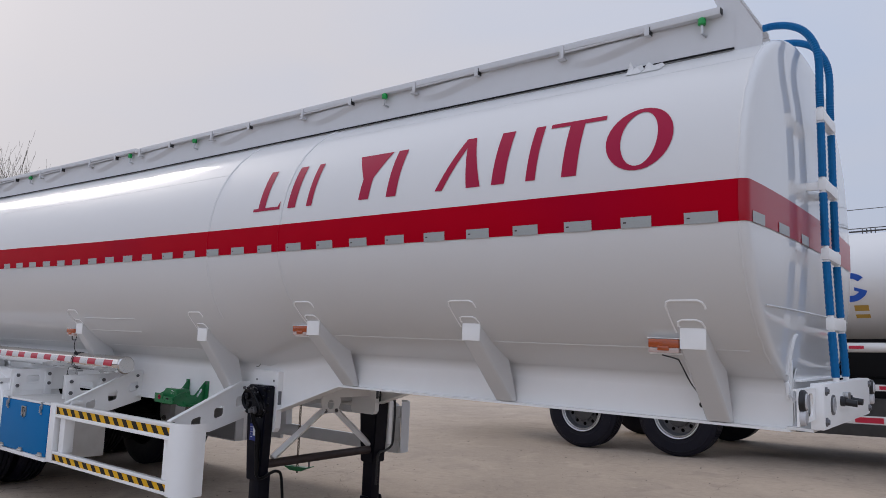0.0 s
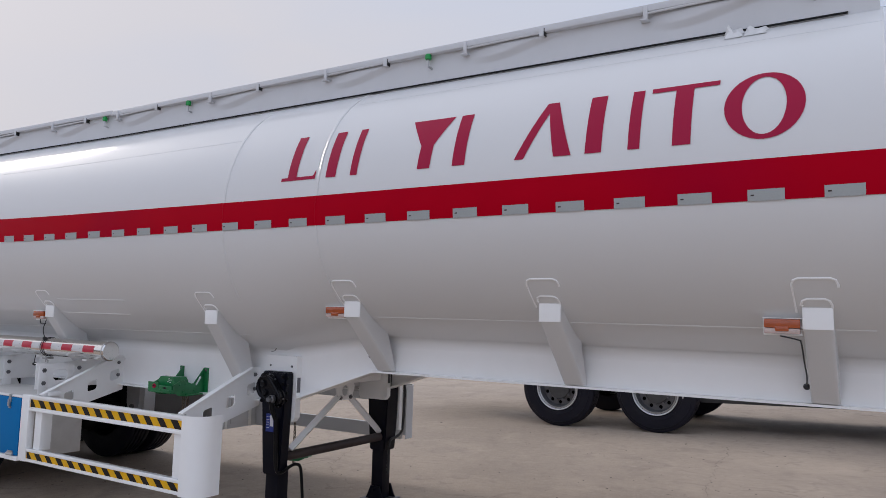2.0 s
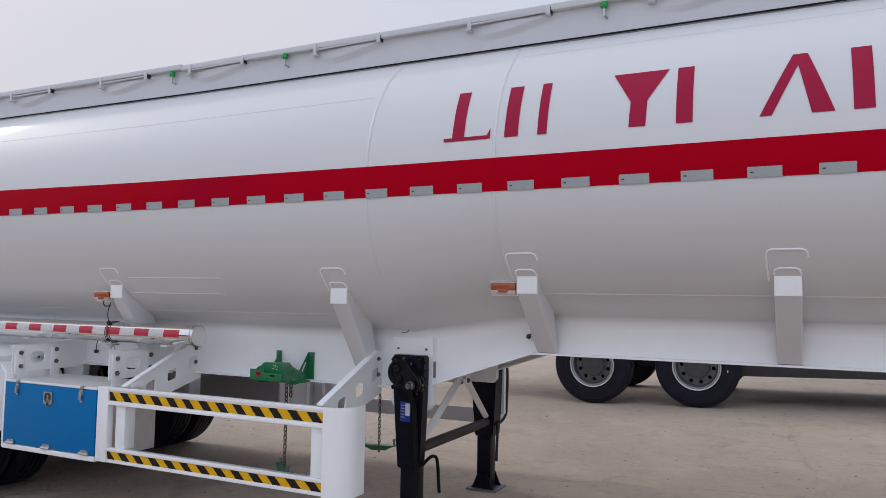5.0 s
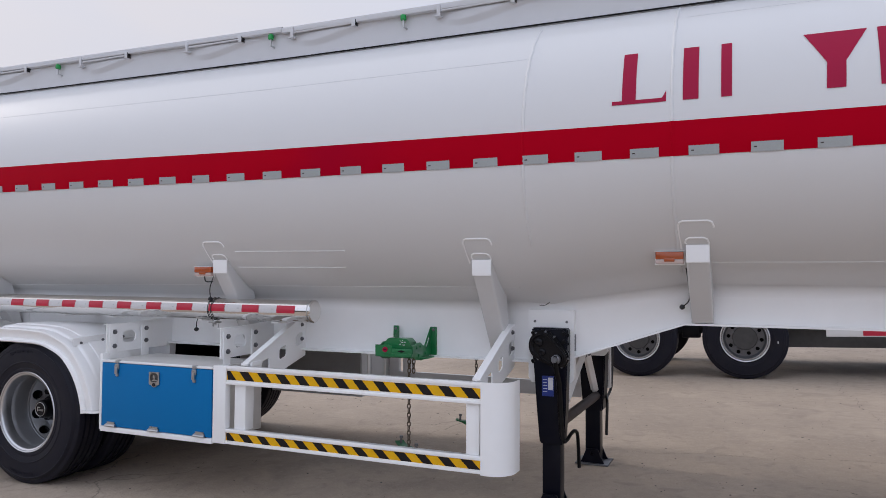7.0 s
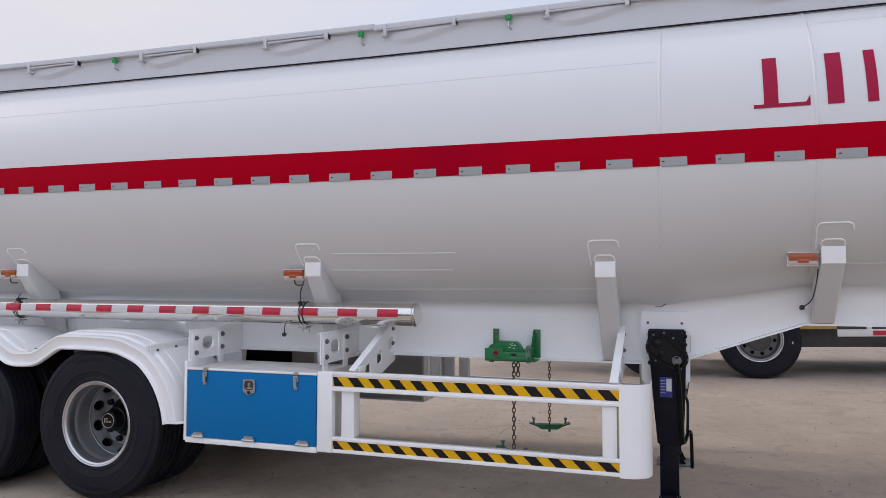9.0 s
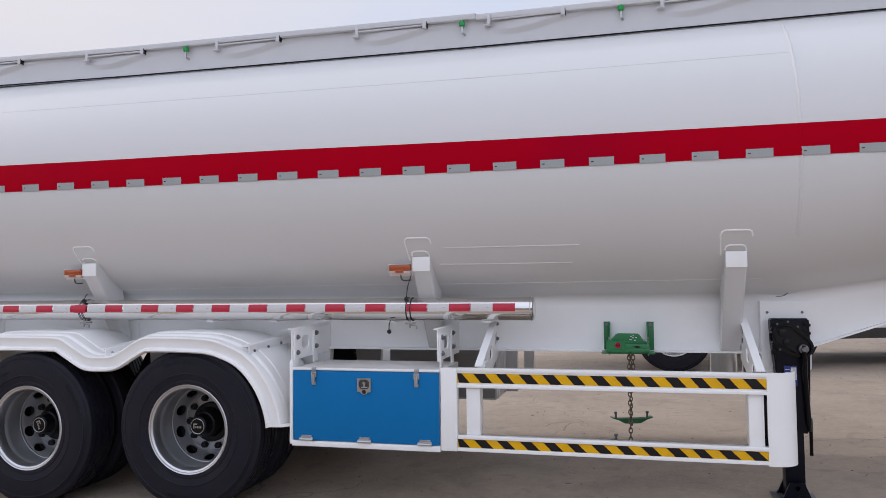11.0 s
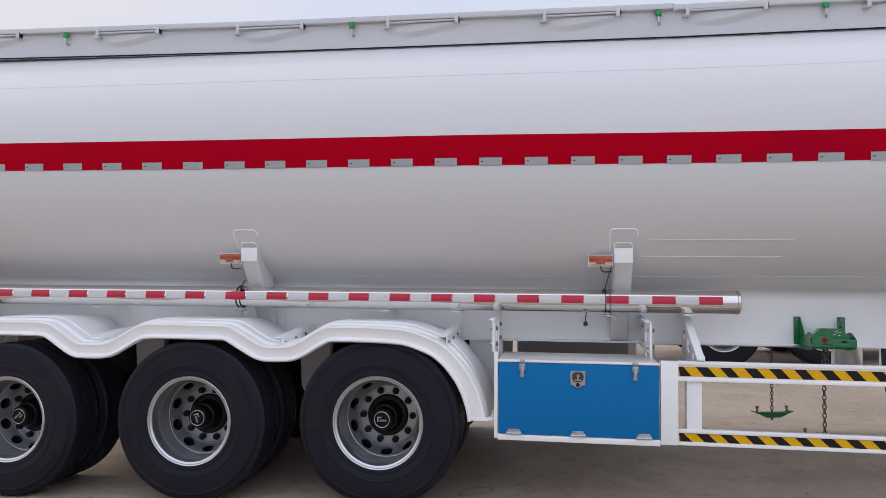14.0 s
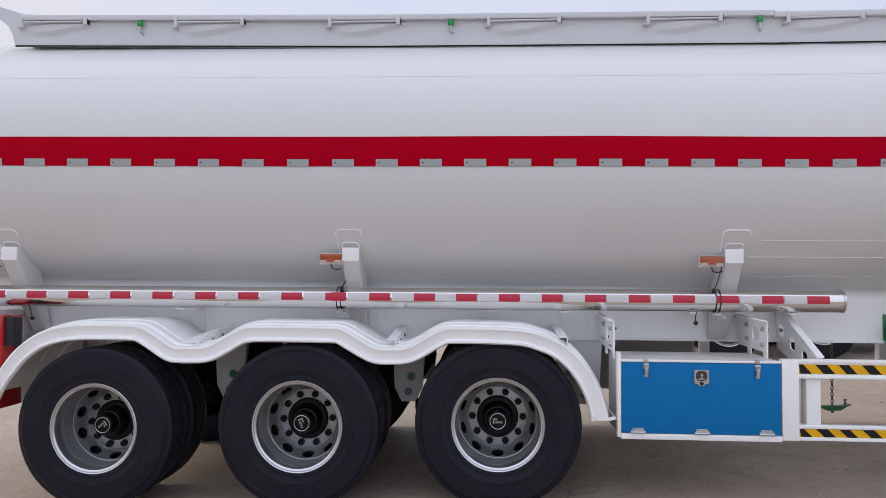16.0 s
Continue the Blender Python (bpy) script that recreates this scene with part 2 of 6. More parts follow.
def concrete():
    """Worn yard concrete: pale grey-tan, blotched, with sand drifts, oil spots and hairline cracks."""
    m = bpy.data.materials.new("yard_concrete")
    m.use_nodes = True
    n, l = m.node_tree.nodes, m.node_tree.links
    b = n["Principled BSDF"]
    where = n.new("ShaderNodeTexCoord").outputs["Object"]

    def tex(s, detail=6.0, distort=0.0):
        t = n.new("ShaderNodeTexNoise")
        t.inputs["Scale"].default_value, t.inputs["Detail"].default_value, t.inputs["Distortion"].default_value = s, detail, distort
        l.new(where, t.inputs["Vector"])
        return t.outputs["Fac"]

    def ranged(value, a, c, lo=0.0, hi=1.0):
        r = n.new("ShaderNodeMapRange")
        for key, v in (("From Min", a), ("From Max", c), ("To Min", lo), ("To Max", hi)):
            r.inputs[key].default_value = v
        l.new(value, r.inputs["Value"])
        return r.outputs["Result"]

    def mixed(fac, a, c):
        x = n.new("ShaderNodeMix")
        x.data_type = "RGBA"
        l.new(fac, x.inputs["Factor"])
        for key, v in (("A", a), ("B", c)):
            if isinstance(v, tuple):
                x.inputs[key].default_value = (*v, 1)
            else:
                l.new(v, x.inputs[key])
        return x.outputs["Result"]

    c = mixed(ranged(tex(0.35), 0.35, 0.65), (0.357, 0.288, 0.228), (0.465, 0.375, 0.295))
    c = mixed(ranged(tex(1.7, 8.0, 0.6), 0.5, 0.75, 0.0, 0.55), c, (0.514, 0.416, 0.330))
    c = mixed(ranged(tex(0.9, 9.0, 1.2), 0.55, 0.72, 0.0, 0.5), c, (0.253, 0.206, 0.170))
    c = mixed(ranged(tex(14.0, 5.0), 0.35, 0.8, 0.0, 0.3), c, (0.253, 0.202, 0.158))
    c = mixed(ranged(tex(70.0, 3.0), 0.62, 0.75, 0.0, 0.4), c, (0.117, 0.101, 0.086))
    c = mixed(ranged(tex(28.0, 6.0, 0.5), 0.52, 0.7, 0.0, 0.35), c, (0.534, 0.439, 0.351))
    c = mixed(ranged(tex(4.5, 9.0, 1.0), 0.56, 0.68, 0.0, 0.4), c, (0.262, 0.210, 0.171))
    v = n.new("ShaderNodeTexVoronoi")
    v.feature = "DISTANCE_TO_EDGE"
    v.inputs["Scale"].default_value = 0.33
    warp = n.new("ShaderNodeVectorMath")
    warp.operation = "ADD"
    wt = n.new("ShaderNodeTexNoise")
    wt.inputs["Scale"].default_value, wt.inputs["Detail"].default_value = 1.3, 8.0
    l.new(where, wt.inputs["Vector"])
    l.new(where, warp.inputs[0])
    l.new(wt.outputs["Color"], warp.inputs[1])
    l.new(warp.outputs["Vector"], v.inputs["Vector"])
    crack = ranged(v.outputs["Distance"], 0.0, 0.004, 1.0, 0.0)
    some = n.new("ShaderNodeMath")
    some.operation = "MULTIPLY"
    l.new(crack, some.inputs[0])
    l.new(ranged(tex(0.5, 2.0), 0.5, 0.62, 0.0, 0.6), some.inputs[1])
    c = mixed(some.outputs["Value"], c, (0.093, 0.080, 0.066))
    l.new(c, b.inputs["Base Color"])
    b.inputs["Roughness"].default_value = 0.85
    bp = n.new("ShaderNodeBump")
    bp.inputs["Strength"].default_value, bp.inputs["Distance"].default_value = 0.6, 0.012
    tall = n.new("ShaderNodeMath")
    tall.operation = "MULTIPLY_ADD"
    tall.inputs[1].default_value = 1.6
    l.new(tex(5.0, 7.0), tall.inputs[0])
    l.new(tex(38.0, 6.0), tall.inputs[2])
    l.new(tall.outputs["Value"], bp.inputs["Height"])
    l.new(bp.outputs["Normal"], b.inputs["Normal"])
    return m


CONCRETE = concrete()


# ---- shape helpers ----
def part(name, bm, mat, parent=None, label="", smooth=30):
    me = bpy.data.meshes.new(name)
    bmesh.ops.recalc_face_normals(bm, faces=bm.faces)
    if smooth:
        for f in bm.faces:
            f.smooth = True
        for e in bm.edges:
            if len(e.link_faces) == 2 and e.calc_face_angle(0) > radians(smooth):
                e.smooth = False
    bm.to_mesh(me)
    bm.free()
    me.materials.append(mat)
    ob = new(name, me)
    if parent:
        ob.parent = parent
    if label:
        tagged(ob, label)
    return ob


def box(x0, x1, y0, y1, z0, z1, bevel=0.004, bm=None):
    bm = bm or bmesh.new()
    got = bmesh.ops.create_cube(bm, size=1.0, matrix=Matrix.LocRotScale(((x0 + x1) / 2, (y0 + y1) / 2, (z0 + z1) / 2), None, (abs(x1 - x0), abs(y1 - y0), abs(z1 - z0))))
    if bevel:
        edges = list({e for v in got["verts"] for e in v.link_edges})
        bmesh.ops.bevel(bm, geom=edges, offset=bevel, segments=2, affect="EDGES", profile=0.6)
    return bm


def tube(points, r, seg=10, bm=None, closed=False, ends=True):
    """A round bar or pipe along points; r is one radius or one for each point."""
    bm = bm or bmesh.new()
    pts = [Vector(p) for p in points]
    n = len(pts)
    rings, side = [], None
    for i, p in enumerate(pts):
        a = pts[(i + 1) % n] if closed or i < n - 1 else p
        c = pts[i - 1] if closed or i > 0 else p
        d = (a - c).normalized()
        if side is None:
            side = d.cross((0, 0, 1) if abs(d.z) < 0.9 else (1, 0, 0)).normalized()
        side = (side - d * side.dot(d)).normalized()
        up = d.cross(side)
        rad = r[i] if isinstance(r, (list, tuple)) else r
        rings.append([bm.verts.new(p + (side * math.cos(t) + up * math.sin(t)) * rad) for t in (2 * math.pi * k / seg for k in range(seg))])
    for i in range(n if closed else n - 1):
        a, c = rings[i], rings[(i + 1) % n]
        for k in range(seg):
            bm.faces.new((a[k], a[(k + 1) % seg], c[(k + 1) % seg], c[k]))
    if ends and not closed:
        bm.faces.new(rings[0][::-1])
        bm.faces.new(rings[-1])
    return bm


def lathe(profile, seg=48, x=0.0, z=0.0, bm=None, closed=False):
    """Turned about the y axis through (x, z); profile of (radius, y)."""
    bm = bm or bmesh.new()
    rings = []
    for r, y in profile:
        if r < 1e-5:
            rings.append([bm.verts.new((x, y, z))])
        else:
            rings.append([bm.verts.new((x + r * math.cos(t), y, z + r * math.sin(t))) for t in (2 * math.pi * k / seg for k in range(seg))])
    pairs = list(zip(rings, rings[1:])) + ([(rings[-1], rings[0])] if closed else [])
    for a, c in pairs:
        for k in range(seg):
            j = (k + 1) % seg
            if len(a) == 1 and len(c) == 1:
                continue
            if len(a) == 1:
                bm.faces.new((a[0], c[j], c[k]))
            elif len(c) == 1:
                bm.faces.new((a[k], a[j], c[0]))
            else:
                bm.faces.new((a[k], a[j], c[j], c[k]))
    return bm


def plate(outer, holes, thick, to, bm=None):
    """A flat plate with holes: loops of (u, v), thickness along w; to(u, v, w) gives the place."""
    bm = bm or bmesh.new()
    edges, loops = [], []
    for loop in (outer, *holes):
        vs = [bm.verts.new(to(u, v, 0)) for u, v in loop]
        loops.append(vs)
        edges += [bm.edges.new((vs[i], vs[(i + 1) % len(vs)])) for i in range(len(vs))]
    got = bmesh.ops.triangle_fill(bm, edges=edges, use_beauty=True, use_dissolve=False)
    faces = [g for g in got["geom"] if isinstance(g, bmesh.types.BMFace)]
    step = Vector(to(0, 0, thick)) - Vector(to(0, 0, 0))
    lid = {v: bm.verts.new(v.co + step) for vs in loops for v in vs}
    for f in faces:
        bm.faces.new([lid[v] for v in reversed(f.verts)])
    for vs in loops:
        for i in range(len(vs)):
            a, c = vs[i], vs[(i + 1) % len(vs)]
            bm.faces.new((a, c, lid[c], lid[a]))
    return bm


def slot(u, v, w, h, seg=5, turn=0.0):
    """A rounded oblong hole."""
    r = min(w, h) * 0.38
    out = []
    for cx, cy, a in ((w / 2 - r, h / 2 - r, 0), (r - w / 2, h / 2 - r, 90), (r - w / 2, r - h / 2, 180), (w / 2 - r, r - h / 2, 270)):
        for k in range(seg):
            t = radians(a + 90 * k / (seg - 1))
            p, q = cx + r * math.cos(t), cy + r * math.sin(t)
            out.append((u + p * math.cos(turn) - q * math.sin(turn), v + p * math.sin(turn) + q * math.cos(turn)))
    return out


def circle(u, v, r, seg=16):
    return [(u + r * math.cos(2 * math.pi * k / seg), v + r * math.sin(2 * math.pi * k / seg)) for k in range(seg)]


def spline(points, steps=6):
    pts = [Vector(p) for p in points]
    pts = [pts[0] * 2 - pts[1]] + pts + [pts[-1] * 2 - pts[-2]]
    out = []
    for i in range(1, len(pts) - 2):
        a, b, c, d = pts[i - 1:i + 3]
        for k in range(steps):
            t = k / steps
            out.append(0.5 * (2 * b + (c - a) * t + (2 * a - 5 * b + 4 * c - d) * t * t + (3 * b - a - 3 * c + d) * t ** 3))
    return out + [pts[-2]]


def bolt(x, y, z, axis, r=0.013, h=0.012):
    d = Vector({"x": (1, 0, 0), "y": (0, 1, 0), "-x": (-1, 0, 0), "-y": (0, -1, 0)}[axis])
    p = Vector((x, y, z))
    return tube([p - d * 0.002, p + d * h * 0.45, p + d * h * 0.46, p + d * h], [r * 1.5, r * 1.5, r, r * 0.92], 6)


# ---- ground ----
def yard(y):
    """Height of the concrete, with a small rise towards the far truck fitted to the camera's view."""
    k = min(max((y - 2.0) / 2.5, 0.0), 1.0)
    return 0.022 * k * k * (3 - 2 * k)


bm = bmesh.new()
ways = [-1500.0] + [2.0 + 0.1 * k for k in range(26)] + [1500.0]
strip = [[bm.verts.new((x, y, yard(y))) for x in (-1500.0, 1500.0)] for y in ways]
for a, c in zip(strip, strip[1:]):
    bm.faces.new((a[0], a[1], c[1], c[0]))
tagged(part("ground", bm, CONCRETE, smooth=0), "worn grey-tan concrete yard with hairline cracks and grit", "ground", kind="structure")

# plain unseen walls behind the walk, added to darken the tank's lower side
tagged(part("unseen_wall_south", box(-45.0, 1.0, -15.4, -15.0, 0.0, 3.2, 0.02), WALL, smooth=0), "plain grey-brown unseen wall added to darken tank reflections", "wall", kind="structure")
tagged(part("unseen_wall_west", box(-45.4, -45.0, -15.4, 2.0, 0.0, 3.2, 0.02), WALL, smooth=0), "plain grey-brown unseen wall added to darken tank reflections", "wall", kind="structure")

# ---- the tank trailer ----
trailer = tagged(new("tank_trailer"), "white three-axle tank trailer with red stripe standing on landing legs", "trailer")
trailer.matrix_world = SET

REAR, SEAM_1, SEAM_2, NOSE = -4.3, 3.78, 4.545, 7.41
HALF, MIDDLE, CROWN = 1.205, 2.24, 1.0


def lift(x):
    """Raises the tank a little towards its tail, fitted to the camera's view."""
    return 0.0085 * max(0.0, 1.9 - x)


def rise(x):
    """Raises the coaming more than the tank at its tail, to fit the same view."""
    return lift(x) + 0.01 * max(0.0, -0.9 - x)


def raised(bm):
    for v in bm.verts:
        v.co.z += rise(v.co.x)
    return bm


def blend(x, rear, front):
    t = min(1.0, max(0.0, (x - SEAM_1) / (SEAM_2 - SEAM_1)))
    return rear + (front - rear) * t


def belly(x):
    """Depth of the tank under its middle line."""
    return blend(x, 0.97, 0.845)


def skin(x, turn, out=0.0):
    """A point of the tank's skin; turn in degrees from the near side's middle up over the top."""
    t = radians(turn)
    up = math.sin(t) >= 0
    n = 2.2 if up else blend(x, 2.05, 2.0)
    c, s = abs(math.cos(t)) ** (2 / n), abs(math.sin(t)) ** (2 / n)
    y = -(HALF + out) * math.copysign(c, math.cos(t))
    z = MIDDLE + ((CROWN + out) * s if up else -(belly(x) + out) * s)
    return Vector((x, y, z + lift(x)))


def skin_turn(x, z):
    """The turn at which the near side has this height."""
    up = z >= MIDDLE
    n = 2.2 if up else blend(x, 2.05, 2.0)
    s = min(1.0, abs(z - MIDDLE) / (CROWN if up else belly(x))) ** (n / 2)
    return math.degrees(math.asin(s)) * (1 if up else -1)


def skin_at(x, z, out=0.0):
    return skin(x, skin_turn(x, z), out)


def shell(xs, turns, out=0.0, closed=True, bm=None):
    bm = bm or bmesh.new()
    rows = [[bm.verts.new(skin(x, t, out)) for t in turns] for x in xs]
    k = len(turns)
    for a, c in zip(rows, rows[1:]):
        for i in range(k if closed else k - 1):
            bm.faces.new((a[i], a[(i + 1) % k], c[(i + 1) % k], c[i]))
    return bm, rows


AROUND = [i * 1.875 for i in range(192)]
bm, rows = shell([REAR, -2.2, 0.1, 1.9, SEAM_1, 4.0, 4.3, SEAM_2, 5.5, 6.5, NOSE], AROUND)
# dished front head
centre = Vector((0, 0, MIDDLE + 0.1))
last = rows[-1]
bm.faces.new(rows[0][::-1])
bm.faces.new(last)
base_ring = [v.co.copy() for v in last]
tank = part("tank", bm, WHITE, trailer, "glossy white steel tank with rounded ends", smooth=40)
bm = bmesh.new()
last = [bm.verts.new(p) for p in base_ring]
HEAD = ((0.9995, 7.42), (0.997, 7.43), (0.992, 7.438), (0.985, 7.444), (0.976, 7.4475), (0.966, 7.4492), (0.955, 7.4505), (0.93, 7.453), (0.88, 7.458), (0.8, 7.464), (0.65, 7.473), (0.5, 7.479), (0.2, 7.485))
for s, x in HEAD:
    ring = [bm.verts.new((x, centre.y + (p.y - centre.y) * s, centre.z + (p.z - centre.z) * s)) for p in base_ring]
    for i in range(192):
        bm.faces.new((last[i], last[(i + 1) % 192], ring[(i + 1) % 192], ring[i]))
    last = ring
bm.faces.new(last)
part("front_head", bm, WHITE_HEAD, tank, "flat polished white front head", smooth=40)

# weld seams round and along the tank
for x, z in ((SEAM_1 - 0.01, 3.02), (SEAM_2, 3.08), (NOSE, 3.1)):
    t0, t1 = skin_turn(x, 1.72 if x < SEAM_2 else 1.58), skin_turn(x, z)
    out, r = (-0.0045, 0.007) if x == NOSE else (-0.0045, 0.0105)
    top = 2.352 - 0.005 * min(x, 4.2)
    for a, c, paint in ((t0, skin_turn(x, 2.156), WHITE), (skin_turn(x, 2.156), skin_turn(x, top), RED), (skin_turn(x, top), t1, WHITE)):
        part("weld_seam", tube([skin(x + 0.002 * math.sin(1.7 * i), a + (c - a) * i / 24, out) for i in range(25)], r, 8), paint, tank)
for x0, x1, z0, z1 in ((REAR, 1.2, 1.374, 1.469), (1.2, 3.62, 1.469, 1.485), (4.62, 7.35, 1.632, 1.632)):
    part("weld_seam", tube([skin_at(x0 + (x1 - x0) * i / 20, z0 + (z1 - z0) * i / 20, -0.002) for i in range(21)], 0.005, 6), WHITE, tank)
# short stitch welds of the belly sheets
for x0, x1, z in ((1.65, 2.5, 1.6), (1.7, 2.55, 1.704)):
    part("weld_seam", tube([skin_at(x0 + (x1 - x0) * i / 12, z, 0.0) for i in range(13)], 0.0045, 6), WHITE, tank)
for x0, x1, z in ((REAR, SEAM_1 - 0.03, 2.774), (SEAM_2 + 0.05, NOSE, 2.955)):
    part("sheet_lap", tube([skin_at(x0 + (x1 - x0) * i / 20, z, -0.0015) for i in range(21)], 0.003, 6), GREY_WHITE, tank)

# red stripe with silver reflective pieces on its lower edge
def stripe_low(x):
    return 2.156 - 0.0045 * min(max(0.6 - x, 0.0), 2.0)


def stripe_top(x):
    return 2.352 - 0.005 * min(max(x, -1.0), 4.2) - 0.0098 * min(max(0.6 - x, 0.0), 1.6)


bm = bmesh.new()
xs = [REAR + 0.1] + [REAR + 0.1 + (NOSE - REAR - 0.1) * i / 24 for i in range(1, 25)]
grid = [[bm.verts.new(skin_at(x, stripe_low(x) + (stripe_top(x) - stripe_low(x)) * j / 6, 0.003)) for j in range(7)] for x in xs]
for a, c in zip(grid, grid[1:]):
    for j in range(6):
        bm.faces.new((a[j], c[j], c[j + 1], a[j + 1]))
part("stripe", bm, RED, tank, "deep red vinyl side stripe")
# carried on over the head
bm = bmesh.new()
grid = []
for s, x in ((1.0, NOSE),) + HEAD + ((0.0, 7.486), (-0.5, 7.48), (-0.9, 7.46)):
    row = []
    for j in range(7):
        z = stripe_low(NOSE) + (stripe_top(NOSE) - stripe_low(NOSE)) * j / 6
        row.append(bm.verts.new((x + 0.003, skin_at(NOSE, z, 0.003).y * s, z)))
    grid.append(row)
for a, c in zip(grid, grid[1:]):
    for j in range(6):
        bm.faces.new((a[j], c[j], c[j + 1], a[j + 1]))
part("head_stripe", bm, RED_GLOSS, tank, "glossy red vinyl stripe over the head")


def patch(x0, x1, z0, z1, out, steps=2):
    bm = bmesh.new()
    g = [[bm.verts.new(skin_at(x0 + (x1 - x0) * i / steps, z0 + (z1 - z0) * j / 2, out)) for j in range(3)] for i in range(steps + 1)]
    for a, c in zip(g, g[1:]):
        for j in range(2):
            bm.faces.new((a[j], c[j], c[j + 1], a[j + 1]))
    return bm


x = 7.19
while x > REAR + 0.2:
    part("reflector_strip", patch(x, x + 0.142, stripe_low(x) - 0.001, stripe_low(x) + 0.047, 0.0055), SILVER, tank)
    part("strip_mark", patch(x + 0.012, x + 0.026, stripe_low(x) + 0.02, stripe_low(x) + 0.026, 0.0065), BROWN, tank)
    x -= 0.285 if x > -1.0 else 0.298
for s0, s1 in ((0.96, 0.84), (0.68, 0.545), (0.356, 0.235)):
    bm = bmesh.new()
    vs = []
    for s in (s0, s1):
        x = float(np.interp(-s, [-0.985, -0.966, -0.93, -0.88, -0.8, -0.65, -0.5, -0.2], [7.444, 7.4492, 7.453, 7.458, 7.464, 7.473, 7.479, 7.485])) + 0.0055
        vs.append([bm.verts.new((x, -1.205 * s, z)) for z in (2.156, 2.203)])
    bm.faces.new((vs[0][0], vs[1][0], vs[1][1], vs[0][1]))
    part("reflector_strip", bm, SILVER, tank)


# painted name, drawn as plain shapes
def sign(loops, x0):
    """A flat figure of (u, v) loops bent onto the tank: u along, v up from 0 to 1."""
    bm = bmesh.new()
    edges = []
    for loop in loops:
        fine = []
        for i, a in enumerate(loop):
            c = loop[(i + 1) % len(loop)]
            k = max(1, int(max(abs(c[1] - a[1]), abs(c[0] - a[0])) / 0.12))
            fine += [(a[0] + (c[0] - a[0]) * j / k, a[1] + (c[1] - a[1]) * j / k) for j in range(k)]
        vs = [bm.verts.new((u, v, 0)) for u, v in fine]
        edges += [bm.edges.new((vs[i], vs[(i + 1) % len(vs)])) for i in range(len(vs))]
    bmesh.ops.triangle_fill(bm, edges=edges, use_beauty=True)
    for cut in (0.15, 0.3, 0.45, 0.6, 0.75, 0.9):
        bmesh.ops.bisect_plane(bm, geom=bm.verts[:] + bm.edges[:] + bm.faces[:], plane_co=(0, cut, 0), plane_no=(0, 1, 0))
    for v in bm.verts:
        u, h = v.co.x, v.co.y
        v.co = skin_at(x0 + u - 0.008, 2.437 + 0.29 * h - 0.006 * max(0.0, x0 + u - 4.6) * (1.0 - h), 0.003)
    return bm


def bar(u, w, v0=0.0, v1=1.0):
    return [(u, v0), (u + w, v0), (u + w, v1), (u, v1)]


def ring(u, w, thick):
    r = w / 2
    return [[(u + r + r * math.cos(t), 0.5 + 0.52 * math.sin(t)) for t in (2 * math.pi * k / 36 for k in range(36))],
            [(u + r + (r - thick) * math.cos(t), 0.5 + 0.45 * math.sin(t)) for t in (2 * math.pi * k / 36 for k in range(36))]]


FIGURES = (
    [[(0.0, 0.0), (0.27, 0.0), (0.27, 0.2), (0.25, 0.07), (0.12, 0.07), (0.12, 1.0), (0.05, 1.0), (0.05, 0.07), (0.0, 0.07)]], 4.255,
    [bar(0.02, 0.075), bar(0.2, 0.05)], 4.585,
    [[(0.11, 0.0), (0.19, 0.0), (0.195, 0.45), (0.29, 1.0), (0.02, 1.0), (0.115, 0.45)]], 5.135,
    [bar(0.0, 0.075)], 5.465,
    [[(0.0, 0.0), (0.05, 0.0), (0.16, 0.8), (0.21, 0.0), (0.3, 0.0), (0.2, 1.0), (0.14, 1.0)]], 5.825,
    [bar(0.02, 0.08), bar(0.225, 0.055)], 6.175,
    [[(0.11, 0.0), (0.19, 0.0), (0.19, 0.92), (0.3, 0.92), (0.3, 1.0), (0.0, 1.0), (0.0, 0.92), (0.11, 0.92)]], 6.49,
    ring(0.0, 0.32, 0.072), 6.815,
)
for figure, x in zip(FIGURES[0::2], FIGURES[1::2]):
    part("painted_figure", sign(figure, x), LETTER_RED, tank, "dark red painted figure")

# torn protective film at the top edge
bm = bmesh.new()
for x0, w, h in ((6.75, 0.08, 0.075), (6.84, 0.1, 0.045)):
    g = []
    for i in range(7):
        for j in range(4):
            p = skin_at(x0 + w * i / 6, 3.01 + 0.035 * j / 3, 0.004)
            curl = h * math.sin(math.pi * i / 6) * (j / 3) * (0.6 + 0.4 * math.sin(5 * i + j))
            g.append(bm.verts.new(p + Vector((0.01 * math.sin(3 * j + i), -0.25 * curl, curl))))
    for i in range(6):
        for j in range(3):
            bm.faces.new((g[i * 4 + j], g[i * 4 + j + 1], g[i * 4 + j + 5], g[i * 4 + j + 4]))
part("torn_film", bm, WHITE, tank, "torn white protective film")

# coaming along the top with its pipe rail
PIPES = (-3.5, -2.33, -1.2, -0.07, 1.03, 1.97, 3.085, 4.21, 5.285, 6.36)


def buckle(x, z):
    """The thin coaming sheet bellies out above a sagging line under each pipe."""
    out = 0.0
    for p in PIPES:
        u = (x - p - 0.02) / 0.62
        if 0.0 < u < 1.0:
            sag = 3.2 - 0.05 * math.sin(math.pi * min(1.0, u * 1.25) ** 0.6) + 0.035 * u
            out = max(out, 0.024 * math.sin(math.pi * u) ** 0.7 * min(1.0, max(0.0, (z - sag) / 0.035 + 0.5)) * min(1.0, max(0.0, (3.262 - z) / 0.03)))
    return out


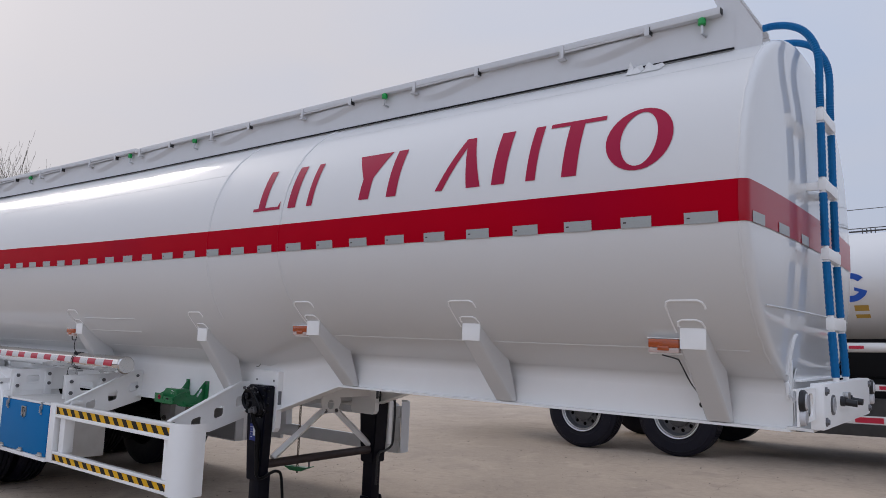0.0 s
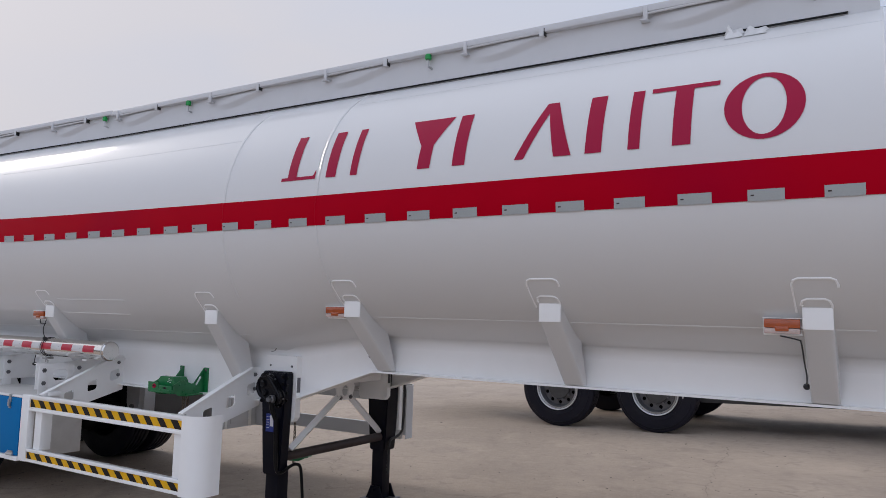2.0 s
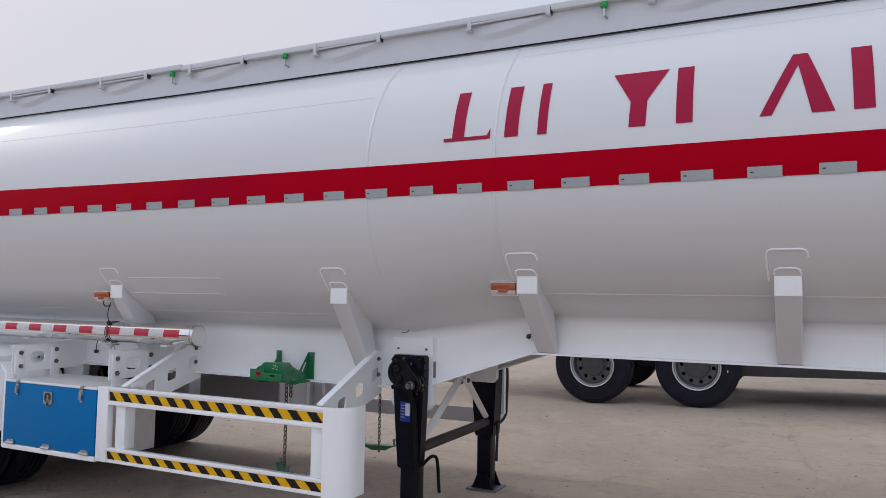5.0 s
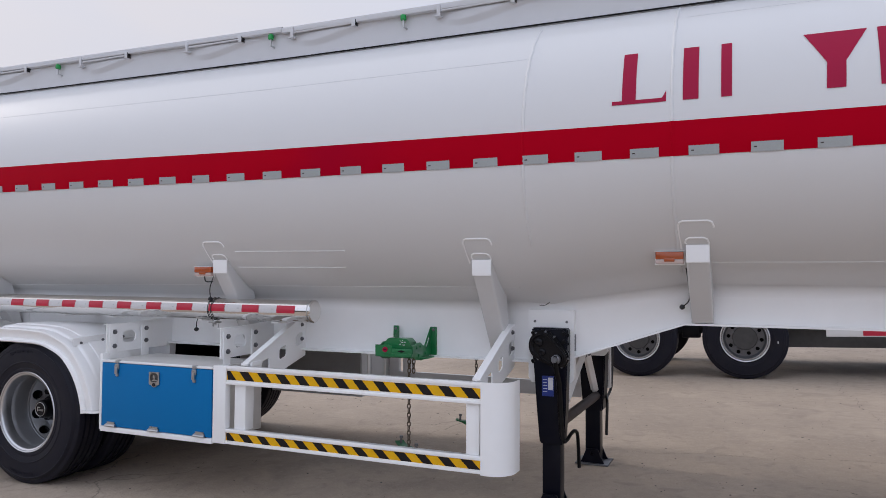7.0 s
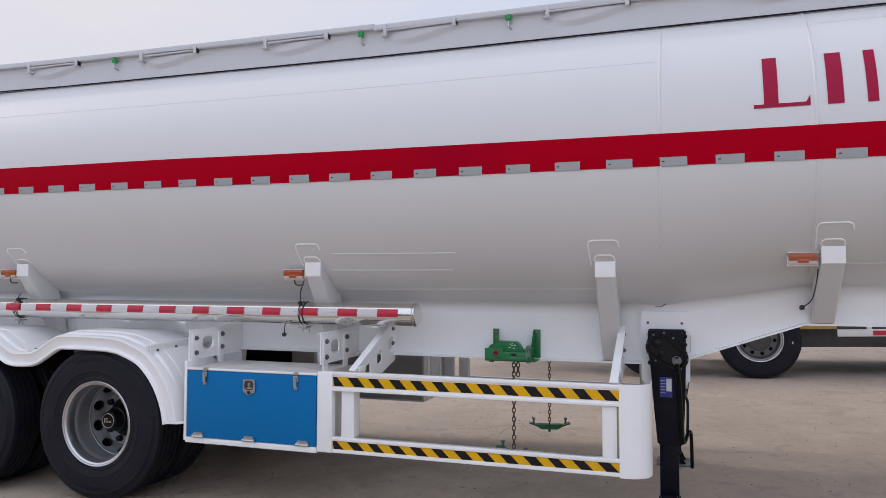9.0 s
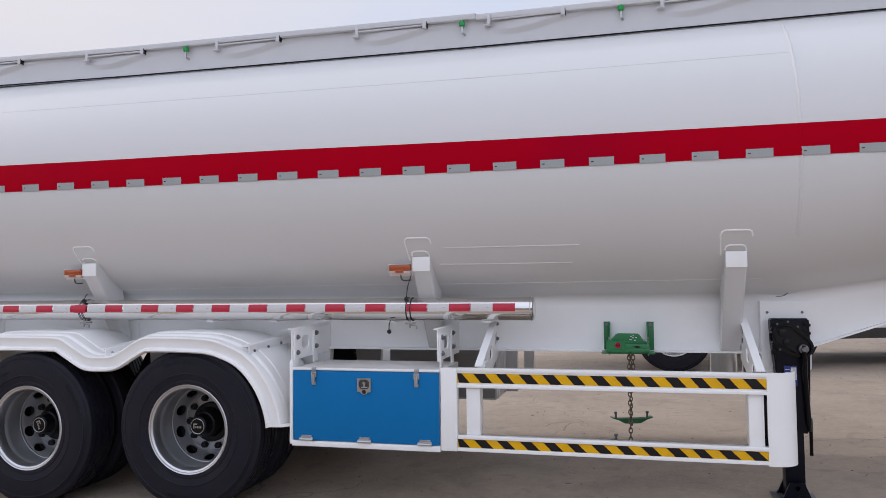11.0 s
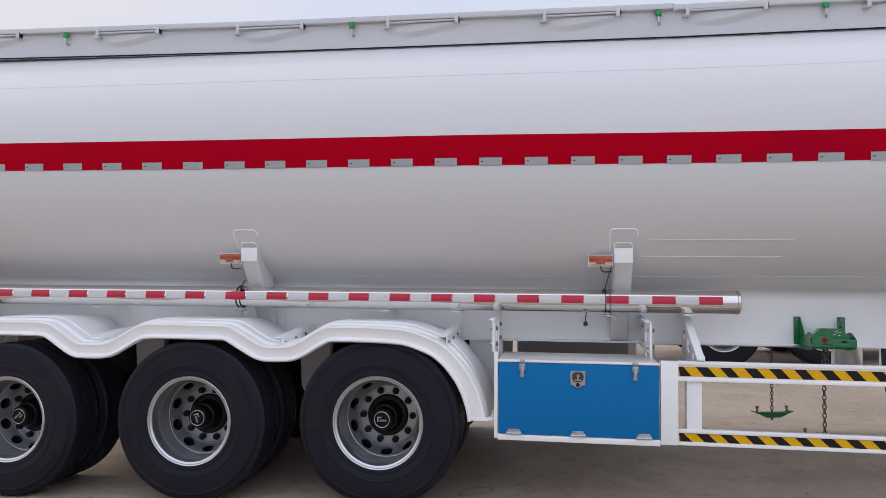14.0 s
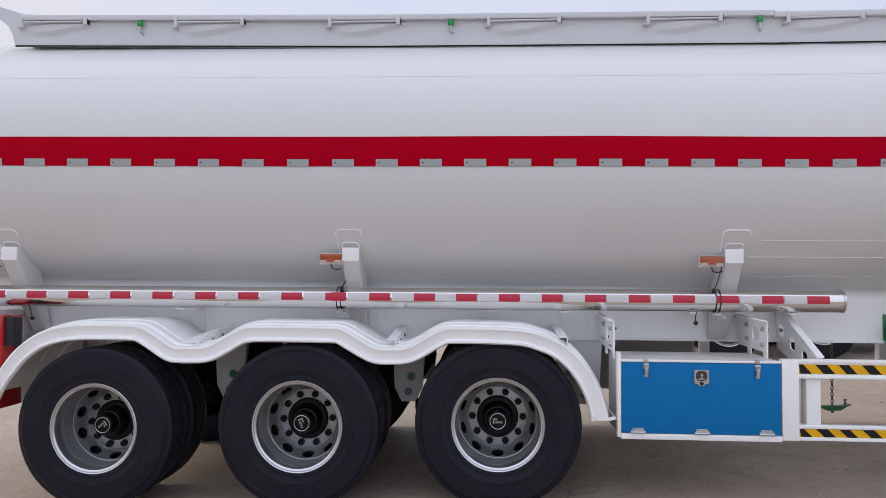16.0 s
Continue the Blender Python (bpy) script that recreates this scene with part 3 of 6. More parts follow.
bm = bmesh.new()
xs = [-3.57 + 10.85 * k / 360 for k in range(361)]
zs = [3.07, 3.1] + [3.12 + 0.006 * k for k in range(25)] + [3.27]
skins = []
for y, bulge in ((-0.745, 1.0), (-0.735, 1.0)):
    skins.append([[bm.verts.new((x, y - bulge * buckle(x, z), z + rise(x))) for z in zs] for x in xs])
for rows in skins:
    for p, q in zip(rows, rows[1:]):
        for j in range(len(zs) - 1):
            bm.faces.new((p[j], p[j + 1], q[j + 1], q[j]))
for j in (0, -1):
    for k in range(360):
        bm.faces.new((skins[0][k][j], skins[0][k + 1][j], skins[1][k + 1][j], skins[1][k][j]))
coaming = part("coaming", bm, GREY_WHITE, trailer, "grey-white top coaming plate with soft buckles", smooth=50)
bm = box(-0.9, 1.9, -0.75, -0.742, 3.071, 3.0805, 0.001, box(1.9, 7.275, -0.75, -0.742, 3.071, 3.0805, 0.001))
part("joint_gap", raised(box(-3.56, -0.9, -0.75, -0.742, 3.071, 3.0805, 0.001, bm)), DARK_STEEL, coaming, "black gap under the coaming")
for x0, x1, z in ((-3.5, 1.88, 3.269), (1.88, 7.22, 3.26)):
    bm = box(x0, x1, -0.785, -0.745, z - 0.012, z + 0.026, 0.006)
    bmesh.ops.bisect_plane(bm, geom=bm.verts[:] + bm.edges[:] + bm.faces[:], plane_co=(-0.9, 0, 0), plane_no=(1, 0, 0))
    part("top_rail", raised(bm), GREY_WHITE, coaming)
    part("rail_end", raised(box(x1, x1 + 0.004, -0.78, -0.75, z - 0.008, z + 0.022, 0.001)), BLACK, coaming, "black rail end")
for x in PIPES:
    bm = box(x - 0.012, x + 0.012, -0.792, -0.782, 3.205, 3.278, 0.002)
    box(x - 0.03, x + 0.012, -0.792, -0.748, 3.203, 3.21, 0.002, bm)
    part("rail_bracket", raised(bm), GREY_WHITE, coaming)
    bm = tube([(x + 0.01, -0.778, 3.241), (x + 0.49, -0.778, 3.247)], 0.0065, 8)
    part("thin_pipe", raised(bm), GREY_WHITE, coaming)
    part("rail_clip", raised(box(x + 0.478, x + 0.505, -0.79, -0.75, 3.222, 3.272, 0.003)), GREY_WHITE, coaming)
    part("clip_end", raised(box(x + 0.505, x + 0.51, -0.786, -0.754, 3.226, 3.268, 0.001)), BLACK, coaming)
for x in (-2.6, -0.335, 1.785, 2.83, 5.02, 7.13):
    part("valve_cap", raised(tube([(x, -0.775, 3.215), (x, -0.775, 3.22), (x, -0.775, 3.243), (x, -0.775, 3.25)], [0.016, 0.02, 0.02, 0.015], 12)), GREEN_CAP, coaming, "bright green valve cap")
    part("valve_stem", raised(tube([(x, -0.775, 3.216), (x, -0.775, 3.172), (x + 0.012, -0.745, 3.165)], 0.007, 8)), STEEL, coaming)
# sloping end plates of the coaming
for y in (-0.7435, 0.737):
    bm = plate([(7.275, 3.05), (7.4, 3.05), (7.4, 3.13), (7.25, 3.4), (7.07, 3.72), (6.97, 3.72), (7.15, 3.42), (7.25, 3.17)], [], 0.012, lambda u, v, w: (u, y + w, v))
    part("rollover_plate", bm, GREY_WHITE, coaming)
    bm = plate([(-3.565, 3.07), (-3.585, 3.15), (-3.62, 3.22), (-3.68, 3.268), (-3.8, 3.3), (-4.1, 3.36), (-4.1, 3.5), (-3.75, 3.385), (-3.5, 3.312), (-3.4, 3.31), (-3.4, 3.07)], [], 0.012, lambda u, v, w: (u, y - 0.001 + w, v))
    part("rollover_plate", raised(bm), GREY_WHITE, coaming)
part("rollover_bar", box(6.96, 7.08, -0.74, 0.74, 3.71, 3.73, 0.003), GREY_WHITE, coaming)
part("rear_lid", raised(plate([(-4.1, 3.5), (-3.75, 3.385), (-3.75, 3.393), (-4.1, 3.508)], [], 1.5, lambda u, v, w: (u, -0.75 + w, v))), GREY_WHITE, coaming)
part("walkway", box(-3.5, 7.25, -0.735, 0.74, 3.17, 3.2, 0.003), GREY_WHITE, coaming)
part("far_coaming", box(-3.57, 7.28, 0.735, 0.745, 3.085, 3.285, 0.003), GREY_WHITE, coaming)

# main beams
WEB = 0.56
for y in (-WEB, WEB):
    s = -1 if y < 0 else 1
    outline = [(-4.2, 1.03), (3.8, 1.03), (4.55, 1.288), (7.46, 1.288), (7.46, 1.6), (4.6, 1.66), (3.7, 1.45), (-4.2, 1.45)]
    beam = part("main_beam", plate(outline, [], 0.01, lambda u, v, w: (u, y + w, v)), WHITE_STEEL, trailer)
    y0, y1 = sorted((y - s * 0.06, y + s * 0.045))
    for x0, z0, x1, z1 in ((-4.2, 1.03, 3.8, 1.03), (3.8, 1.03, 4.55, 1.288), (4.55, 1.288, 7.46, 1.288)):
        part("flange", plate([(x0, z0 - 0.012), (x1, z1 - 0.012), (x1, z1), (x0, z0)], [], y1 - y0, lambda u, v, w: (u, y0 + w, v)), WHITE_STEEL, beam)
    if s < 0:
        for x, w in ((-1.02, 0.29), (-2.3, 0.28), (0.55, 0.2)):
            part("doubler_plate", box(x - w / 2, x + w / 2, y - 0.006, y + 0.002, 1.05, 1.36, 0.002), WHITE_STEEL, beam)
part("belly_pan", box(4.6, 7.5, -WEB + 0.02, WEB - 0.02, 1.5, 1.51, 0.002), WHITE_STEEL, trailer)
for x in (-3.4, -2.0, -0.65, 1.2, 2.3, 3.6, 5.2, 6.6):
    z = 1.06 if x < 3.8 else 1.33
    part("cross_member", box(x - 0.04, x + 0.04, -WEB + 0.012, WEB, z, z + 0.16, 0.004), GREY_WHITE, trailer)

# curved strip where the belly meets the beam's web, added to soften the shading
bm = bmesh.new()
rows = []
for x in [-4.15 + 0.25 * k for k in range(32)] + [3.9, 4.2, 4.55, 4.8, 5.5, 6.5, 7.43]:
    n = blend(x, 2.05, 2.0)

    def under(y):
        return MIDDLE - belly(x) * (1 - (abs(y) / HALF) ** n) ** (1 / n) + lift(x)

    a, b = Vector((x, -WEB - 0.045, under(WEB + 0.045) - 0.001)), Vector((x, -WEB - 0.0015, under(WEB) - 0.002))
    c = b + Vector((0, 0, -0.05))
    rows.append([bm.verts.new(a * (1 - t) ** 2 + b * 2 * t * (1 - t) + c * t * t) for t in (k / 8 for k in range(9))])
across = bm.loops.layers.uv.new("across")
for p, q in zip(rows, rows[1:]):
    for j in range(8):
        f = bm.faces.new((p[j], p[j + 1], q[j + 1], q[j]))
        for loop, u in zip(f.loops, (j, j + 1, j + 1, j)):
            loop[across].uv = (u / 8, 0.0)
part("web_fillet", bm, SHADE_BLEND, tank, "curved white joint with its soft shading put into colour", smooth=80)

# tank brackets with their pads
BRACKETS = ((-3.475, 1.645, 1.03), (-1.055, 1.65, 1.03), (1.478, 1.652, 1.03), (3.392, 1.647, 1.03), (4.588, 1.722, 1.288), (5.862, 1.726, 1.288), (7.08, 1.724, 1.288))
for x, top, low in BRACKETS:
    w = 0.118
    top += 0.2 * lift(x)
    face = -0.976 if x < 4 else -0.955
    cut = top - 0.094
    bm = bmesh.new()
    r = 0.016
    corner = [(r - r * math.cos(t), r - r * math.sin(t)) for t in (math.pi / 2 * k / 5 for k in range(6))]
    section = [(0.0, 0.25)] + corner + [(w - u, v) for u, v in reversed(corner)] + [(w, 0.25)]
    rows = [[bm.verts.new((x + u, min(y + v * rounding, -WEB + 0.002), z)) for u, v in section] for y, z, rounding in ((face + 0.004, top - 0.003, 1.0), (face + 0.004, cut, 1.0), (face + 0.012, cut - 0.008, 1.0), (-0.604, low + 0.004, 1.0))]
    for p, q in zip(rows, rows[1:]):
        for j in range(len(section) - 1):
            bm.faces.new((p[j], p[j + 1], q[j + 1], q[j]))
    bm.faces.new(rows[0])
    bm.faces.new(rows[-1][::-1])
    # darker paint on the slanted face and whiter pad imitate how light falls
    bracket = part("tank_bracket", bm, WHITE, trailer, "white folded tank bracket", smooth=35)
    part("pad", box(x, x + w, face - 0.002, face + 0.004, cut, top, 0.002), WHITE_STEEL, bracket, "upright bracket face in whiter paint for its brighter light")
    for x0, x1, z0, z1 in ((x - 0.032, x + 0.142, top - 0.02, top + 0.118), (x - 0.004, x + 0.115, top + 0.006, top + 0.035)):
        r = 0.025
        line = [(x0 + 0.008, z0), (x0, z1 - r), (x0 + r * 0.3, z1 - r * 0.3), (x0 + r, z1), (x1 - r, z1), (x1 - r * 0.3, z1 - r * 0.3), (x1, z1 - r), (x1, z1 - r - 0.01)]
        # whiter paint stands in for light on the weld's raised edge
        part("pad_weld", tube([skin_at(a, b - lift(a), 0.0005) for a, b in line], 0.005, 6), WHITE_STEEL, bracket)

# side marker lamps
for x, z, y in ((-3.63, 1.575, -0.975), (-1.21, 1.575, -0.975), (1.315, 1.571, -0.975), (4.425, 1.655, -0.93), (6.92, 1.642, -0.93)):
    z += 0.2 * lift(x)
    bm = box(x, x + 0.156, y + 0.02, y + 0.024, z - 0.04, z + 0.037, 0.001)
    box(x, x + 0.156, y - 0.012, y + 0.024, z + 0.033, z + 0.037, 0.001, bm)
    lamp = part("marker_lamp", bm, WHITE_STEEL, trailer, "small amber side marker lamp in a white holder")
    part("lens", box(x + 0.006, x + 0.15, y - 0.012, y + 0.02, z - 0.008, z + 0.031, 0.004), AMBER, lamp, "amber lens")
    part("reflector", box(x + 0.006, x + 0.15, y - 0.01, y + 0.02, z - 0.032, z - 0.009, 0.004), CLEAR_LENS, lamp, "pale reflector strip")
    part("lens_rib", box(x + 0.05, x + 0.105, y - 0.016, y + 0.016, z - 0.022, z + 0.0, 0.004), AMBER, lamp)
    wire = [(x + 0.08, y + 0.01, z - 0.035), (x + 0.085, y + 0.01, z - 0.06), (x + 0.105, y + 0.01, z - 0.072), (x + 0.15, y + 0.015, z - 0.068)]
    if x < 4:
        part("lamp_wire", tube(spline(wire, 4), 0.0045, 6), BLACK, lamp, "black rubber lamp wire")

# plugs hanging from the wiring
for pts in ([(4.583, -0.88, 1.6), (4.587, -0.76, 1.5), (4.578, -0.65, 1.42), (4.537, -0.6, 1.38)], [(6.99, -0.93, 1.6), (7.06, -0.94, 1.585), (7.072, -0.93, 1.57), (7.072, -0.8, 1.48), (7.07, -0.68, 1.42), (7.062, -0.6, 1.365)],
            [(1.47, -0.95, 1.56), (1.44, -0.96, 1.46), (1.42, -0.93, 1.38)], [(1.31, -0.93, 1.24), (1.3, -0.93, 1.21), (1.3, -0.93, 1.165)],
            [(-1.03, -0.95, 1.43), (-1.04, -0.96, 1.41), (-1.06, -0.95, 1.38)], [(-3.29, -0.93, 1.25), (-3.275, -0.93, 1.21), (-3.262, -0.93, 1.155)]):
    cable = part("sensor_cable", tube(spline(pts, 5), 0.0035, 6), BLACK, trailer)
    p = Vector(pts[-1])
    if p.z < 1.42 and abs(p.y) != 0.95 and p.z != 1.38 or p.x > 4:
        part("plug", lathe([(0.0, p.y - 0.016), (0.011, p.y - 0.013), (0.0155, p.y), (0.011, p.y + 0.013), (0.0, p.y + 0.016)], 12, p.x, p.z), BLACK, cable, "black round cable plug")

# bent wire end left on the belly over the landing leg
part("wire_end", tube(spline([(3.715, -0.66, 1.375), (3.75, -0.668, 1.377), (3.765, -0.672, 1.384), (3.78, -0.675, 1.396)], 4), 0.0025, 6), BLACK, trailer, "bent black wire end")

# hose tube with red and white tape
TUBE_Y, TUBE_Z, TUBE_R = -0.89, 1.311, 0.073
hose = part("hose_tube", tube([(-4.2, TUBE_Y, TUBE_Z), (2.246, TUBE_Y, TUBE_Z)], TUBE_R, 40), CHROME, trailer, "polished stainless hose tube")
part("end_cap", tube([(2.246, TUBE_Y, TUBE_Z), (2.25, TUBE_Y, TUBE_Z), (2.256, TUBE_Y, TUBE_Z), (2.256, TUBE_Y, TUBE_Z)], [TUBE_R + 0.002, TUBE_R + 0.002, TUBE_R - 0.006, 0.01], 40), CHROME, hose)
part("end_lip", tube([(2.236, TUBE_Y + (TUBE_R + 0.001) * math.cos(t), TUBE_Z + (TUBE_R + 0.001) * math.sin(t)) for t in (2 * math.pi * k / 32 for k in range(32))], 0.003, 6, closed=True), STEEL, hose)


def tube_patch(x0, x1, a0, a1, out):
    bm = bmesh.new()
    g = [[bm.verts.new((x, TUBE_Y - (TUBE_R + out) * math.cos(radians(a)), TUBE_Z + (TUBE_R + out) * math.sin(radians(a)))) for a in np.linspace(a0, a1, 5)] for x in (x0, x1)]
    for j in range(4):
        bm.faces.new((g[0][j], g[1][j], g[1][j + 1], g[0][j + 1]))
    return bm


x = 2.0
while x > -4.1:
    part("red_tape", tube_patch(x, x + 0.143, -10, 30, 0.0015), TAPE_RED, hose)
    part("white_tape", tube_patch(x - 0.149, x, -10, 30, 0.0015), TAPE_WHITE, hose)
    part("tape_mark", tube_patch(x - 0.04, x - 0.025, 8, 11, 0.0025), SILVER, hose)
    x -= 0.285 if x > -0.5 else 0.3025
for x in (-3.6, -1.08, 1.44):
    for dx in (-0.014, 0.014):
        part("clamp_ring", tube([(x + dx, TUBE_Y + (TUBE_R + 0.006) * math.cos(t), TUBE_Z + (TUBE_R + 0.004) * math.sin(t)) for t in (2 * math.pi * k / 28 for k in range(28))], 0.0028, 6, closed=True), BLACK if x > -3 else STEEL, hose)
    bm = box(x - 0.03, x + 0.03, TUBE_Y - 0.045, TUBE_Y + 0.02, TUBE_Z - TUBE_R - 0.025, TUBE_Z - TUBE_R - 0.013, 0.002)
    tube([(x, TUBE_Y - 0.03, TUBE_Z - TUBE_R + 0.005), (x, TUBE_Y - 0.03, TUBE_Z - TUBE_R - 0.05)], 0.006, 8, bm)
    tube([(x + 0.01, TUBE_Y - 0.03, TUBE_Z - TUBE_R - 0.03), (x + 0.05, TUBE_Y - 0.04, TUBE_Z - TUBE_R - 0.035), (x + 0.05, TUBE_Y - 0.04, TUBE_Z - TUBE_R - 0.055)], 0.005, 6, bm)
    part("clamp_bolt", bm, STEEL, hose)
part("red_wrap", tube_patch(-1.13, -1.03, -12, 30, 0.009), TAPE_RED, hose, "creased red wrap over the clamp")
for x in (-2.2, -0.05, 0.45, 1.3, 1.95):
    bm = box(x - 0.03, x + 0.03, TUBE_Y - 0.02, -WEB, TUBE_Z - TUBE_R - 0.014, TUBE_Z - TUBE_R - 0.002, 0.002)
    part("tube_support", bm, WHITE_STEEL, hose)

# ---- wheels ----
AXLES = (0.0, -1.28, -2.63)
AXLE_Z, TYRE_R, DIP = 0.536, 0.526, 0.029


def tyre_profile(y0, width, radius):
    """Tyre section from the outer bead round the tread to the inner bead; y0 is the outer side."""
    y1 = y0 + width
    p = [(0.28, y0 + 0.03), (0.287, y0 + 0.014), (0.3, y0 + 0.008), (0.318, y0 + 0.008), (0.322, y0 + 0.011), (0.335, y0 + 0.008), (0.36, y0 + 0.003), (0.363, y0 - 0.001), (0.368, y0 - 0.001), (0.371, y0 + 0.002), (0.43, y0), (0.47, y0 + 0.004), (0.473, y0 + 0.001), (0.479, y0 + 0.002), (0.482, y0 + 0.007), (radius - 0.035, y0 + 0.013), (radius - 0.032, y0 + 0.018), (radius - 0.012, y0 + 0.022), (radius - 0.004, y0 + 0.028), (radius - 0.001, y0 + 0.036)]
    tread0, tread1 = y0 + 0.03, y1 - 0.03
    for k in range(4):
        c = tread0 + (tread1 - tread0) * (k + 1) / 5
        p += [(radius, c - 0.008), (radius - 0.016, c - 0.006), (radius - 0.016, c + 0.006), (radius, c + 0.008)]
    p += [(radius - 0.001, y1 - 0.036), (radius - 0.004, y1 - 0.028), (radius - 0.012, y1 - 0.022), (0.49, y1 - 0.013), (0.43, y1), (0.36, y1 - 0.003), (0.3, y1 - 0.012), (0.29, y1 - 0.03)]
    return p


def hand_hole_cone(r0, y0, r1, y1, hole, depth, n=10):
    """The conical part of a wheel disc with n round hand holes, each with a rolled-in edge."""
    bm = bmesh.new()
    rc, yc, slant = (r0 + r1) / 2, (y0 + y1) / 2, math.hypot(r1 - r0, y1 - y0)
    half = math.pi / n

    def place(a, v, d=0.0):
        r, y = rc + (r1 - r0) * v / slant, yc + (y1 - y0) * v / slant
        r, y = r + d * (y1 - y0) / slant * -1.0, y + d * (r1 - r0) / slant
        return (r * math.cos(a), y, r * math.sin(a))

    for k in range(n):
        mid = 2 * math.pi * (k + 0.5) / n
        edge = [(-1 + 2 * i / 6, -1) for i in range(6)] + [(1, -1 + 2 * i / 4) for i in range(4)] + [(1 - 2 * i / 6, 1) for i in range(6)] + [(-1, 1 - 2 * i / 4) for i in range(4)]
        outer, inner, deep = [], [], []
        for u, v in edge:
            t = math.atan2(v, u)
            outer.append(bm.verts.new(place(mid + u * half, v * slant / 2)))
            inner.append(bm.verts.new(place(mid + hole * math.cos(t) / rc, hole * 0.88 * math.sin(t))))
            deep.append(bm.verts.new(place(mid + hole * 0.93 * math.cos(t) / rc, hole * 0.82 * math.sin(t), depth)))
        m = len(edge)
        for i in range(m):
            j = (i + 1) % m
            bm.faces.new((outer[i], outer[j], inner[j], inner[i]))
            bm.faces.new((inner[i], inner[j], deep[j], deep[i]))
    bmesh.ops.remove_doubles(bm, verts=bm.verts[:], dist=0.0004)
    return bm


def wheel_at(x, parent):
    """A twin wheel: two tyres, deep-dish silver rim, black hub with a cap."""
    hub = Vector((x, 0, AXLE_Z))
    w = part("wheel", lathe([(0.13, -0.9), (0.13, -0.5)], 24), DARK_STEEL, parent, "twin wheel with black tyres and a silver dished rim")
    w.location = hub
    for y in (-1.245, -0.9):
        tyre = part("tyre", lathe(tyre_profile(y, 0.285, TYRE_R), 80), RUBBER, w)
        if y < -1:
            bm = bmesh.new()
            for a0, n, r in ((1.95, 9, 0.445), (4.9, 9, 0.445), (3.5, 6, 0.415)):
                for k in range(n):
                    a, h = a0 - 0.062 * k, 0.014 - 0.003 * (k % 3)
                    m = Matrix.Translation((r * math.cos(a), y, r * math.sin(a))) @ Matrix.Rotation(math.pi / 2 - a, 4, "Y")
                    for dx, dz, sx, sz in ((-0.007, 0, 0.004, h * 2), (0.004, h * (0.7 - 0.7 * (k % 2)), 0.014, 0.004), (0.009 - 0.006 * (k % 2), -h * 0.4, 0.004, h)):
                        bmesh.ops.create_cube(bm, size=1.0, matrix=m @ Matrix.Translation((dx, 0.0, dz)) @ Matrix.Diagonal((sx, 0.0022, sz, 1)))
            tagged(part("raised_marking", bm, RUBBER, tyre, smooth=0), kind="stuff")
    barrel = [(0.293, -1.222), (0.292, -1.232), (0.287, -1.238), (0.28, -1.236), (0.278, -1.222), (0.278, -1.208), (0.268, -1.196), (0.265, -1.17), (0.262, -1.158), (0.257, -1.146), (0.255, -1.13), (0.255, -1.06), (0.257, -1.03), (0.26, -1.018)]
    part("rim", lathe(barrel, 72), RIM, w, "bright silver rim")
    part("rim_edge", lathe([(0.2955, -1.222), (0.295, -1.236), (0.2915, -1.2405), (0.288, -1.2395), (0.284, -1.2365), (0.276, -1.2335), (0.269, -1.228), (0.2645, -1.216), (0.263, -1.19), (0.2625, -1.155)], 72), RIM_EDGE, w, "bright bare rim edge")
    part("weld_ring", lathe([(0.259, -1.03), (0.254, -1.028), (0.252, -1.021), (0.255, -1.014)], 56), RIM, w)
    part("disc", hand_hole_cone(0.208, -0.93, 0.258, -1.018, 0.041, 0.012), RIM, w)
    part("disc_ring", lathe([(0.2085, -0.93), (0.2, -0.938), (0.192, -0.94), (0.12, -0.94)], 48), RIM, w)
    # dark sheet behind the hand holes, put in for the shade inside
    part("hole_backing", lathe([(0.252, -0.94), (0.19, -0.87), (0.0, -0.87)], 32), DARK_STEEL, w)
    for k in range(10):
        a = 2 * math.pi * k / 10
        cx, cz = 0.168 * math.cos(a), 0.168 * math.sin(a)
        nut = tube([(cx, -0.939, cz), (cx, -0.947, cz), (cx, -0.9475, cz), (cx, -0.968, cz), (cx, -0.972, cz)], [0.025, 0.025, 0.021, 0.021, 0.014], 6)
        part("wheel_nut", nut, HUB_BLACK, w)
    part("hub", lathe([(0.138, -0.938), (0.137, -0.955), (0.13, -0.962), (0.105, -0.966), (0.098, -0.985), (0.093, -1.03), (0.084, -1.045), (0.074, -1.05), (0.07, -1.06), (0.068, -1.1), (0.064, -1.116), (0.056, -1.122), (0.0, -1.122)], 44), HUB_BLACK, w, "black hub")
    part("cap_ring", tube([(0.05 * math.cos(t), -1.1225, 0.05 * math.sin(t)) for t in (2 * math.pi * k / 28 for k in range(28))], 0.0024, 6, closed=True), STEEL, w)
    bm = box(-0.03, -0.022, -1.125, -1.121, -0.016, 0.018, 0.0015)
    box(-0.022, -0.002, -1.125, -1.121, 0.01, 0.018, 0.0015, bm)
    for k in range(4):
        box(-0.014 + 0.012 * k, -0.007 + 0.012 * k, -1.125, -1.121, -0.013, 0.001, 0.001, bm)
    part("cap_mark", bm, STEEL, w, "pale raised mark")
    return w


